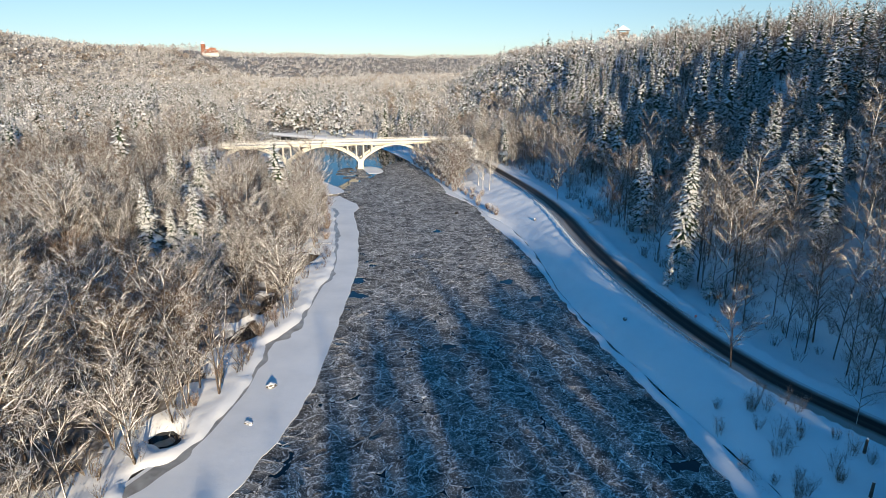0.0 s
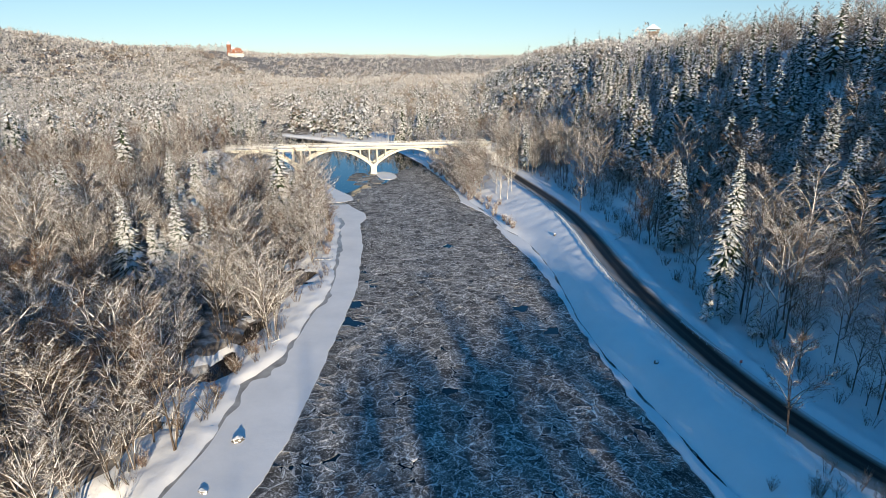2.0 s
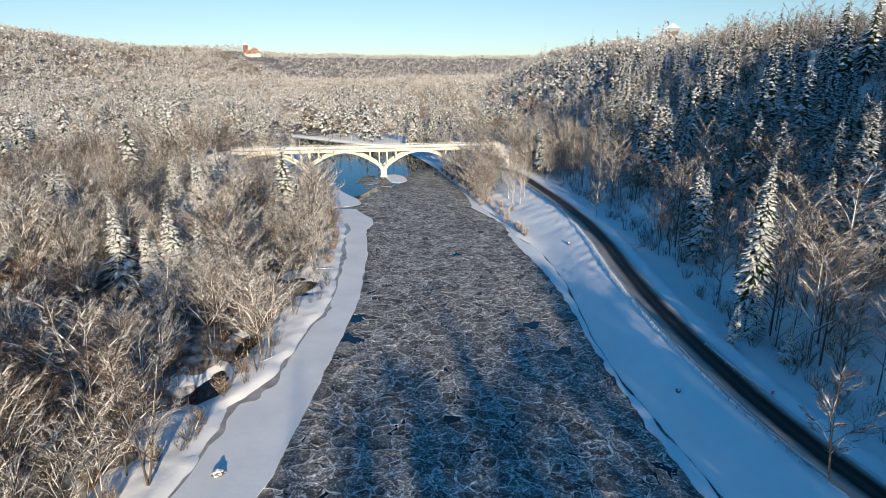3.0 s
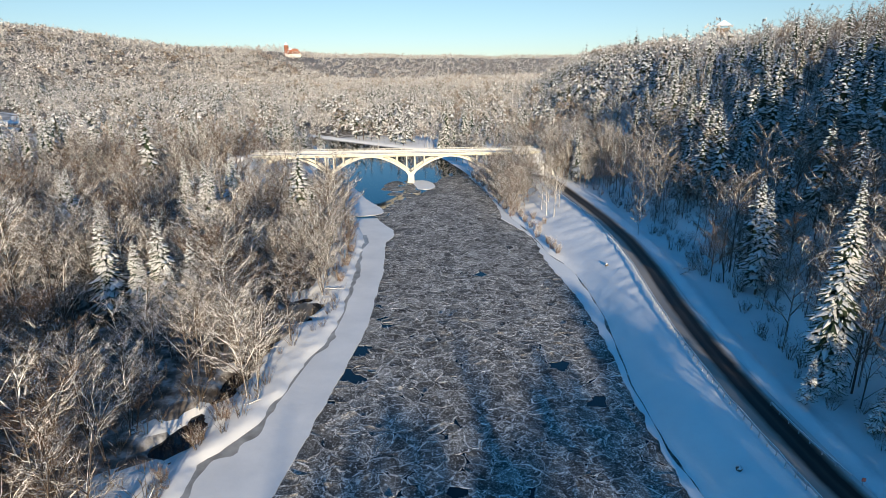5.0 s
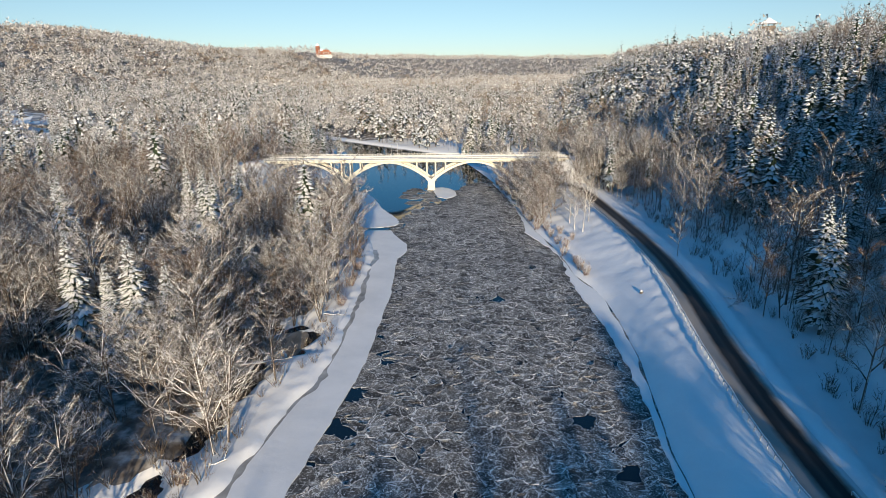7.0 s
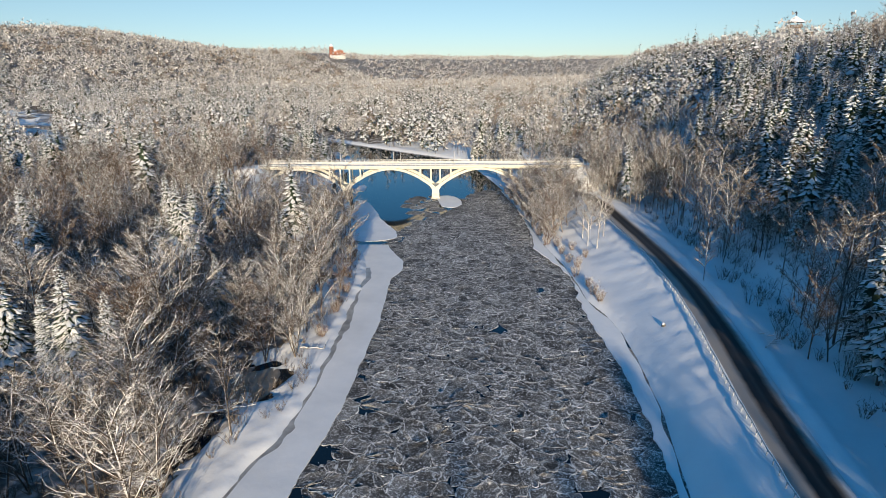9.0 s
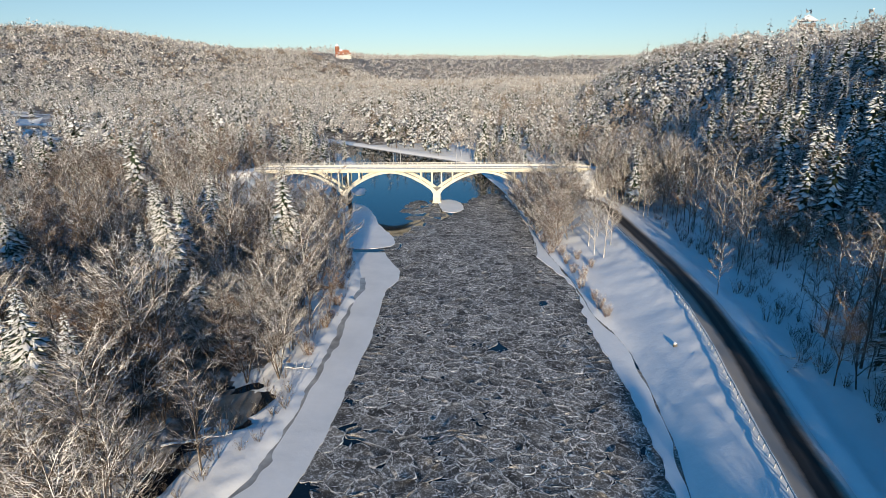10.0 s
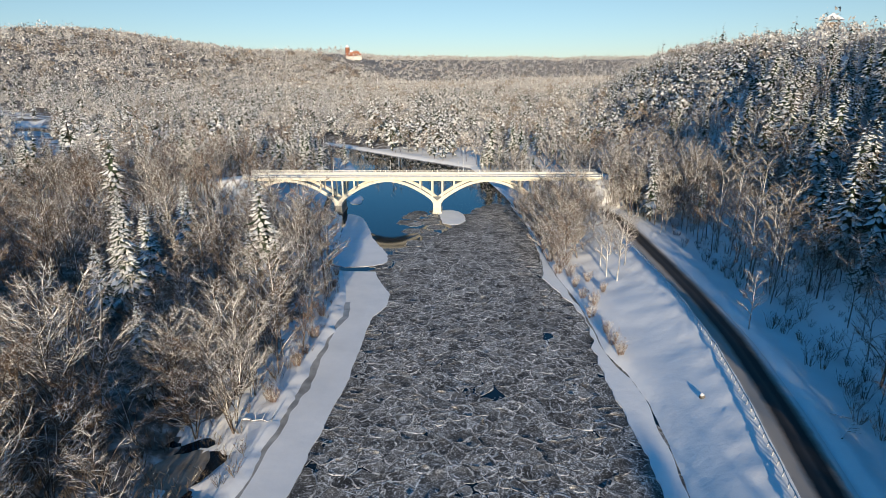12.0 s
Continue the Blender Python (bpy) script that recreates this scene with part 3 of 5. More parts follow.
def floe_arrays(x, y, poly, rf):
    """One floe: dark top, frosted raised rim of uneven width, and a drop to the water."""
    ring = []
    n = len(poly)
    for i in range(n):
        p, q = poly[i], poly[(i + 1) % n]
        ln = math.hypot(q[0] - p[0], q[1] - p[1])
        k = max(1, int(ln / 0.7))
        for j in range(k):
            t = j / k
            ring.append((p[0] + (q[0] - p[0]) * t, p[1] + (q[1] - p[1]) * t))
    ring = np.array(ring)
    c = ring.mean(0)
    m = len(ring)
    lim = np.hypot(*(ring - c).T)
    if lim.max() > 4.5:
        ring = c + (ring - c) * np.minimum(1, 3.4 / lim)[:, None]
        lim = np.minimum(lim, 3.4)
    for _ in range(1):
        ring = (np.roll(ring, 1, 0) + 2 * ring + np.roll(ring, -1, 0)) / 4
    ring = ring + rf.uniform(-0.1, 0.1, ring.shape)
    lim = np.hypot(*(ring - c).T)
    base = 0.05 + rf.uniform(0, 0.012)
    edge = 1 - (0.0 + rf.uniform(-0.05, 0.08, m)) / np.maximum(lim, 0.3)
    w = np.clip(rf.gamma(1.4, 0.11, m), 0.03, 0.5)
    w = (w + np.roll(w, 1)) / 2
    o = c + (ring - c) * edge[:, None]
    inn = c + (ring - c) * np.clip(edge - w / np.maximum(lim, 0.3), 0.2, 1)[:, None]
    crest = c + (ring - c) * np.clip(edge - 0.45 * w / np.maximum(lim, 0.3), 0.3, 1)[:, None]
    hi = base + 0.003 + w * rf.uniform(0.01, 0.05, m)
    v = np.concatenate([np.column_stack([o, np.full(m, base)]), np.column_stack([crest, hi]), np.column_stack([inn, np.full(m, base)]),
                        np.column_stack([o, np.full(m, -0.12)]), [[c[0], c[1], base]]])
    f, mi = [], []
    for i in range(m):
        j = (i + 1) % m
        f += [(i, j, m + j), (i, m + j, m + i), (m + i, m + j, 2 * m + j), (m + i, 2 * m + j, 2 * m + i), (2 * m + i, 2 * m + j, 4 * m), (j, i, 3 * m + i), (j, 3 * m + i, 3 * m + j)]
        mi += [1, 1, 1, 1, 0, 0, 0]
    return v, np.array(f), np.array(mi)


def bent(v):
    """Bends the straight sides of the floes."""
    x, y = v[:, 0], v[:, 1]
    out = v.copy()
    out[:, 0] += 0.30 * waves(x, y, 3.4, 91) + 0.07 * waves(x, y, 1.3, 92)
    out[:, 1] += 0.30 * waves(x, y, 3.4, 93) + 0.07 * waves(x, y, 1.3, 94)
    return out


def build_floes():
    xs, ys, rf = floe_points()
    field = tagged(new("ice_floes"), "pack of dark ice floes with frosted white rims", "ice floes")
    V, F, M, n, singles = [], [], [], 0, 0
    for x, y, poly in cells(xs, ys, 6.0):
        if any(((x - hx) / a) ** 2 + ((y - hy) / b) ** 2 < 1.2 for hx, hy, a, b in HOLES):
            continue
        v, f, mi = floe_arrays(x, y, poly, rf)
        if y < 84:
            v = bent(v)
        if y < 84 and abs(x - 6) < 19 and singles < 300:
            me = tri_mesh("floe", v - np.array([x, y, 0]), f, mi, [FLOE, RIM])
            ob = new("floe", me)
            ob.location, ob.parent = (x, y, 0), field
            singles += 1
            continue
        V.append(v), F.append(f + n), M.append(mi)
        n += len(v)
    V = np.concatenate(V)
    late = V[:, 1] >= 84
    V[late] = bent(V[late])
    ob = new("floes_beyond", tri_mesh("floes_beyond", V, np.concatenate(F), np.concatenate(M), [FLOE, RIM]))
    ob.parent = field
    tagged(ob, kind="stuff")
    print("floes", len(F), singles)


build_floes()


def brash():
    """Broken bits of frosted ice pushed up between the floes."""
    rf = np.random.RandomState(78)
    xs, ys = scatter(-46, 42, 44, 324, 0.85, rf)
    ok = inside(xs, ys, FIELD) & (rf.uniform(0, 1, xs.size) < np.clip(0.42 + 0.5 * waves(xs, ys, 11, 52) + 0.25 * waves(xs, ys, 4, 53), 0.05, 1))
    for hx, hy, a, b in HOLES:
        ok &= ((xs - hx) / a) ** 2 + ((ys - hy) / b) ** 2 > 0.9
    xs, ys = xs[ok], ys[ok]
    n = len(xs)
    ang, ln, wd, up = rf.uniform(0, 6.28, n), rf.gamma(1.6, 0.14, n) + 0.08, rf.uniform(0.05, 0.14, n), rf.uniform(0.01, 0.045, n)
    dx, dy = np.cos(ang) * ln, np.sin(ang) * ln
    px, py = -np.sin(ang) * wd, np.cos(ang) * wd
    z = np.full(n, 0.06)
    v = np.stack([np.stack([xs - dx, ys - dy, z], 1), np.stack([xs + px, ys + py, z], 1), np.stack([xs + dx, ys + dy, z], 1), np.stack([xs - px, ys - py, z], 1),
                  np.stack([xs, ys, z + up], 1)], 1).reshape(-1, 3)
    f = (np.array([(0, 4, 3), (1, 4, 0), (2, 4, 1), (3, 4, 2)])[None] + (np.arange(n) * 5)[:, None, None]).reshape(-1, 3)
    ob = new("brash_ice", tri_mesh("brash_ice", v, f, np.zeros(len(f)), [FROST]))
    tagged(ob, "broken white bits of frosted ice between the floes", "brash ice", kind="stuff")


brash()


# ---- bridge ----
P2, BD = Vector((-44.3, 308.5, 0)), Vector((0.974, 0.226, 0))
BN = Vector((-BD.y, BD.x, 0))
DECK = 14.0


def at_bridge(u, v, z):
    """A place u metres along the bridge from the river pier, v across it (away from the walk), z up."""
    return P2 + BD * u + BN * v + Vector((0, 0, z))


def box_uv(bm, u0, u1, v0, v1, z0, z1):
    vs = [bm.verts.new(at_bridge(u, v, z)) for u, v, z in ((u0, v0, z0), (u1, v0, z0), (u1, v1, z0), (u0, v1, z0), (u0, v0, z1), (u1, v0, z1), (u1, v1, z1), (u0, v1, z1))]
    for q in ((0, 3, 2, 1), (4, 5, 6, 7), (0, 1, 5, 4), (1, 2, 6, 5), (2, 3, 7, 6), (3, 0, 4, 7)):
        bm.faces.new([vs[i] for i in q])


def part(name, bm, mat, parent, label=""):
    me = bpy.data.meshes.new(name)
    bmesh.ops.recalc_face_normals(bm, faces=bm.faces)
    bm.to_mesh(me)
    bm.free()
    me.materials.append(mat)
    ob = new(name, me)
    ob.parent = parent
    if label:
        ob["label"] = label
    return ob



METAL = mottled("galvanised_steel", [(0.3, (0.42, 0.43, 0.44)), (0.7, (0.58, 0.59, 0.60))], 1.2, 0.5, spec=0.5)
DARK_CONCRETE = mottled("stained_concrete", [(0.3, (0.20, 0.19, 0.17)), (0.7, (0.42, 0.40, 0.35))], 0.6, 0.85, 3.0, 0.3, 0.03)
RAIL_PAINT = mottled("pale_railing_paint", [(0.3, (0.66, 0.64, 0.57)), (0.7, (0.80, 0.78, 0.72))], 1.0, 0.6)

bridge = tagged(new("bridge"), "pale concrete arch bridge over the icy river", "bridge")
SPAN, SPRING, CROWN = 37.2, 4.0, 12.35
U0, U1 = -72.0, 61.0
HALF = 4.7


def arch_z(c, u):
    s = (u - c) / (SPAN / 2)
    return SPRING + (CROWN - SPRING) * (1 - abs(s) ** 1.9)


def rib(c, v0, v1):
    """One arch rib, deeper towards its feet."""
    bm = bmesh.new()
    n = 28
    rows = []
    for i in range(n + 1):
        s = -1 + 2 * i / n
        u = c + s * (SPAN / 2 - 0.6)
        z = arch_z(c, u)
        slope = -(CROWN - SPRING) * 1.9 * abs(s) ** 0.9 * (1 if s > 0 else -1) / (SPAN / 2)
        nu, nz = -slope, 1.0
        ln = math.hypot(nu, nz)
        nu, nz = nu / ln, nz / ln
        t = 0.42 + 0.22 * abs(s)
        rows.append([bm.verts.new(at_bridge(u + nu * t * k, v, z + nz * t * k)) for k, v in ((-1, v0), (1, v0), (1, v1), (-1, v1))])
    for a, b in zip(rows[:-1], rows[1:]):
        for k in range(4):
            bm.faces.new((a[k], a[(k + 1) % 4], b[(k + 1) % 4], b[k]))
    bm.faces.new(rows[0])
    bm.faces.new(rows[-1])
    return bm


bm = bmesh.new()
box_uv(bm, U0, U1, -HALF + 0.5, HALF - 0.5, 12.75, 13.35)
deck = part("deck", bm, CONCRETE, bridge)
bm = bmesh.new()
box_uv(bm, U0, U1, -3.6, 3.6, 13.354, 13.47)
part("snowy_carriageway", bm, ICE_SNOW, bridge, "snow-covered carriageway")
for sgn in (-1, 1):
    bm = bmesh.new()
    a, b = sorted((sgn * (HALF - 0.5), sgn * (HALF + 0.15)))
    box_uv(bm, U0, U1, a, b, 12.95, 13.75)
    part("edge_beam", bm, CONCRETE, bridge)
    bm = bmesh.new()
    a, b = sorted((sgn * 3.0, sgn * 3.6))
    box_uv(bm, U0, U1, a, b, 12.2, 12.748)
    part("girder", bm, CONCRETE, bridge)
    # railing: posts and three rails
    v = sgn * (HALF - 0.1)
    for z0, z1 in ((14.72, 14.86), (14.36, 14.43), (14.05, 14.12)):
        bm = bmesh.new()
        box_uv(bm, U0, U1, v - 0.06, v + 0.06, z0, z1)
        part("rail", bm, RAIL_PAINT, bridge)
    for k in range(67):
        u = U0 + k * 2.0
        bm = bmesh.new()
        box_uv(bm, u - 0.07, u + 0.07, v - 0.05, v + 0.05, 13.752, 14.718)
        part("railing_post", bm, RAIL_PAINT, bridge)
    # crash barrier inside the footway
    v = sgn * 3.45
    bm = bmesh.new()
    box_uv(bm, U0, U1, v - 0.05, v + 0.05, 13.85, 14.2)
    part("crash_barrier", bm, METAL, bridge)
for u in (0, -SPAN):
    stain = CONCRETE if u == 0 else DARK_CONCRETE
    bm = bmesh.new()
    for z0, z1, w, v in ((-1.8, 0.5, 1.75, 5.0), (0.5, 3.0, 1.45, 4.6)):
        box_uv(bm, u - w, u + w, -v, v, z0, z1)
    part("pier", bm, stain, bridge)
    bm = bmesh.new()
    ring = [[bm.verts.new(at_bridge(u + du, dv, z)) for du, dv in ((-w, -d), (w, -d), (w, d), (-w, d))] for z, w, d in ((3.0, 1.45, 4.6), (3.9, 1.5, 4.5), (4.9, 2.3, 4.4))]
    for lo, hi in zip(ring[:-1], ring[1:]):
        for k in range(4):
            bm.faces.new((lo[k], lo[(k + 1) % 4], hi[(k + 1) % 4], hi[k]))
    bm.faces.new(ring[-1])
    part("pier_head", bm, CONCRETE, bridge)
for u0, u1 in ((-1.5 * SPAN - 19.4, -1.5 * SPAN - 16.6), (58.0, 61.5)):
    bm = bmesh.new()
    box_uv(bm, u0, u1, -4.5, 4.5, -1.5, 12.19)
    part("abutment", bm, DARK_CONCRETE, bridge)
for c in (-1.5 * SPAN, -0.5 * SPAN, 0.5 * SPAN):
    for v in (-4.2, 3.1):
        part("arch_rib", rib(c, v, v + 1.1), CONCRETE, bridge)
    for off in (-16.7, -12.3, 12.3, 16.7):
        for v in (-4.05, 3.25):
            u = c + off
            bm = bmesh.new()
            box_uv(bm, u - 0.3, u + 0.3, v, v + 0.8, arch_z(c, u) + 0.2, 12.19 if v < 0 else 12.748)
            part("spandrel_column", bm, CONCRETE, bridge)
        bm = bmesh.new()
        box_uv(bm, c + off - 0.25, c + off + 0.25, -4.6, 4.6, 12.2, 12.746)
        part("cross_beam", bm, CONCRETE, bridge)
for u in (SPAN + 0.4, 47.5):
    for v in (-3.6, 2.9):
        bm = bmesh.new()
        box_uv(bm, u - 0.35, u + 0.35, v, v + 0.7, 0, 12.19)
        part("column", bm, DARK_CONCRETE, bridge)


def lamp_post(u, v):
    post = tagged(new("street_lamp"), "slim grey lamp post standing on the bridge", "street lamp", "lamps on the bridge")
    p = at_bridge(u, v, 13.75)
    bm = bmesh.new()
    bmesh.ops.create_cone(bm, cap_ends=True, segments=8, radius1=0.11, radius2=0.06, depth=6.0, matrix=Matrix.Translation((0, 0, 3.0)))
    part("pole", bm, METAL, post)
    bm = bmesh.new()
    s = -1 if v > 0 else 1
    bmesh.ops.create_cube(bm, size=1, matrix=Matrix.Translation(BN * s * 0.6 + Vector((0, 0, 5.97))) @ BN.to_track_quat("Y", "Z").to_matrix().to_4x4() @ Matrix.Diagonal((0.25, 1.3, 0.12, 1)))
    part("lamp_head", bm, METAL, post)
    post.location = p


for u in (-65, -40, -14.8, 10, 35.5, 58):
    lamp_post(u, HALF - 0.35)
    lamp_post(u - 2.2, -HALF + 0.35)


# ---- trees ----
class Mesh:
    """Triangles gathered for one tree."""
    def __init__(self):
        self.v, self.f, self.m = [], [], []

    def tri(self, a, b, c, m):
        n = len(self.v)
        self.v += [a, b, c]
        self.f.append((n, n + 1, n + 2))
        self.m.append(m)

    def blade(self, a, b, w, m, up):
        """A tapering sliver from a to b; up leans its flat side towards the sky."""
        d = b - a
        s = d.cross(Vector((0, 0, 1)))
        if s.length < 1e-4:
            s = Vector((1, 0, 0))
        s.normalize()
        o = (s * up + s.cross(d).normalized() * (1 - up)).normalized() * (w / 2)
        self.tri(a - o, a + o, b, m)

    def rime(self, a, b, w, m, r):
        """A sliver of snow blown against the southern, upper side of a branch."""
        d = b - a
        o = d.cross(Vector((r.uniform(-.6, .6), -1.0, r.uniform(.3, 1.0))))
        if o.length < 1e-5:
            return
        o = o.normalized() * (w / 2)
        self.tri(a - o, a + o, b, m)

    def tube(self, pts, radii, m, sides=3):
        n0 = len(self.v)
        for p, r in zip(pts, radii):
            for k in range(sides):
                t = 6.283 * k / sides
                self.v.append(p + Vector((math.cos(t) * r, math.sin(t) * r, 0)))
        for i in range(len(pts) - 1):
            for k in range(sides):
                a, b = n0 + i * sides + k, n0 + i * sides + (k + 1) % sides
                c, d = a + sides, b + sides
                self.f += [(a, b, d), (a, d, c)]
                self.m += [m, m]

    def arrays(self):
        return np.array([tuple(p) for p in self.v], np.float32), np.array(self.f, np.int32), np.array(self.m, np.int32)


def bare_tree(seed, h, limbs, seconds, twigs, haze, snow=0.55, spread=0.33, first=0.2, fat=1.0, rise=(0.25, 0.85), fork=1, thin=0.075):
    """A leafless tree of height h: trunk, and a crown of limbs, branches and twigs, snow lying along them. Slots: 0 bark, 1 twig, 2 snow."""
    r = random.Random(seed)
    trunk, crown = Mesh(), Mesh()
    stems = []
    for g in range(fork):
        lean = Vector((r.uniform(-1, 1), r.uniform(-1, 1), 0)) * (0.05 if fork == 1 else 0.22) * h
        hh = h * (1 if g == 0 else r.uniform(0.75, 0.95))
        pts = [Vector((0, 0, -0.6)) + lean * t + Vector((r.uniform(-.2, .2) * t, r.uniform(-.2, .2) * t, hh * 0.88 * t)) for t in (0, .3, .6, 1)]
        trunk.tube(pts, [0.0085 * h, 0.006 * h, 0.004 * h, 0.0012 * h], 0, 4)
        stems.append(pts)
        if snow > 0.3:
            for a, b in zip(pts[:-1], pts[1:]):
                up = Vector((0, -0.008 * h, 0.01 * h))
                trunk.rime(a + up, b + up, 0.008 * h, 2, r)

    def on_stem(pts, t):
        brk = (0, .3, .6, 1)
        i = 0 if t < .3 else 1 if t < .6 else 2
        return pts[i].lerp(pts[i + 1], (t - brk[i]) / (brk[i + 1] - brk[i]))

    az = r.uniform(0, 6.28)
    for k in range(limbs):
        t = first + (0.97 - first) * (k + r.random()) / limbs
        az += 2.4 + r.uniform(-.5, .5)
        base = on_stem(stems[k % fork], t)
        ln = h * spread * (1.2 - 0.8 * t) * r.uniform(0.7, 1.25)
        rz = r.uniform(*rise) + 0.5 * t
        out = Vector((math.cos(az), math.sin(az), 0))
        bend = Vector((-out.y, out.x, 0)) * ln * r.uniform(-.2, .2)
        path = [base + out * ln * u + bend * 4 * u * (1 - u) + Vector((0, 0, ln * rz * (1.5 * u - 0.5 * u * u))) for u in (0, .35, .7, 1)]
        rad = 0.0066 * h * fat * (1.2 - t * 0.7)
        crown.tube(path, [rad, rad * 0.7, rad * 0.42, rad * 0.1], 0)
        if r.random() < snow + 0.35:
            for u, (a, b) in enumerate(zip(path[:-1], path[1:])):
                lift = Vector((0, 0, rad * (1.0 - 0.25 * u)))
                if u:
                    crown.rime(a + lift, b + lift * .7, rad * 1.8, 2, r)
                else:
                    crown.rime(b + lift, a + lift, rad * 1.7, 2, r)
        for j in range(seconds):
            s = 0.15 + 0.85 * (j + r.random()) / seconds
            u = 0 if s < .35 else 1 if s < .7 else 2
            p = path[u].lerp(path[u + 1], (s - .35 * u) / (.35 if u < 2 else .3))
            a2 = az + (1 if j % 2 else -1) * r.uniform(0.35, 1.05)
            l2 = ln * r.uniform(0.4, 0.7) * (1.15 - 0.5 * s)
            o2 = Vector((math.cos(a2), math.sin(a2), 0))
            k2 = r.uniform(0.1, 0.9)
            sway = Vector((-o2.y, o2.x, 0)) * l2 * r.uniform(-.15, .15)
            pm = p + o2 * l2 * 0.55 + sway + Vector((0, 0, l2 * k2 * 0.35))
            q = p + o2 * l2 + Vector((0, 0, l2 * (k2 + 0.3)))
            w2 = max(thin, rad * 0.5)
            crown.blade(p, pm.lerp(q, .3), w2, 1, 0.4)
            crown.blade(pm, q, w2 * .75, 1, 0.4)
            if r.random() < snow + 0.15:
                up = Vector((0, 0, w2 * 0.5))
                crown.rime(pm + up, p + up, w2 * 1.1, 2, r)
                crown.rime(pm + up, q + up, w2 * 1.1, 2, r)
            for i in range(twigs):
                s2 = 0.08 + 0.92 * (i + r.random()) / twigs
                p2 = p.lerp(pm, s2 * 2) if s2 < .5 else pm.lerp(q, s2 * 2 - 1)
                a3 = a2 + (1 if i % 2 else -1) * r.uniform(0.3, 1.2)
                l3 = l2 * r.uniform(0.35, 0.7) * (1.2 - 0.5 * s2) + 0.15
                q2 = p2 + Vector((math.cos(a3) * l3, math.sin(a3) * l3, l3 * r.uniform(-0.1, 1.2)))
                if r.random() < snow * 0.8:
                    crown.rime(p2, q2, thin * r.uniform(0.7, 1.2), 2 if haze and r.random() < .75 else 3, r)
                else:
                    crown.blade(p2, q2, thin * r.uniform(0.8, 1.3), 1, r.random())
                for g in range(haze):
                    p3 = p2.lerp(q2, r.uniform(0.1, 0.95))
                    l4 = l3 * r.uniform(0.45, 0.85)
                    a4 = a3 + r.uniform(-1.2, 1.2)
                    q3 = p3 + Vector((math.cos(a4), math.sin(a4), r.uniform(-0.2, 1.3))) * l4
                    if r.random() < snow * .42:
                        crown.rime(p3, q3, thin * r.uniform(0.6, 0.9), 3, r)
                    else:
                        crown.blade(p3, q3, thin * r.uniform(0.7, 1.0), 1, r.random())
    return trunk.arrays(), crown.arrays()


def clump_tree(seed, h, facets, wide, size, frost=0.2):
    """A far-off bare tree: a stem and a loose round crown of many small clumps of twigs, some white, with gaps."""
    r = random.Random(seed)
    trunk, crown = Mesh(), Mesh()
    trunk.blade(Vector((0, 0, 0)), Vector((0, 0, h * .7)), 0.3, 0, 0)
    lobes = [Vector((r.uniform(-.5, .5) * wide * h, r.uniform(-.5, .5) * wide * h, r.uniform(-.14, .16) * h)) for _ in range(3)]
    for k in range(facets):
        az, el = r.uniform(0, 6.28), math.asin(r.uniform(-0.45, 1))
        n = Vector((math.cos(az) * math.cos(el), math.sin(az) * math.cos(el), math.sin(el)))
        c = lobes[k % 3] + Vector((n.x * wide * h * .7, n.y * wide * h * .7, n.z * h * .30)) * r.uniform(.6, 1.05) + Vector((0, 0, h * .6))
        e = size * r.uniform(.55, 1.3)
        d = Vector((r.gauss(0, 1), r.gauss(0, 1), r.gauss(.4, 1))).normalized()
        t = d.cross((n + Vector((r.gauss(0, .5), r.gauss(0, .5), r.gauss(.2, .5)))).normalized())
        if t.length < 0.05:
            continue
        t = t.normalized() * e * r.uniform(.4, .75)
        crown.tri(c + d * e * .9, c - d * e * .6 + t, c - d * e * .6 - t, 2 if r.random() < frost else 1)
    return trunk.arrays(), crown.arrays()


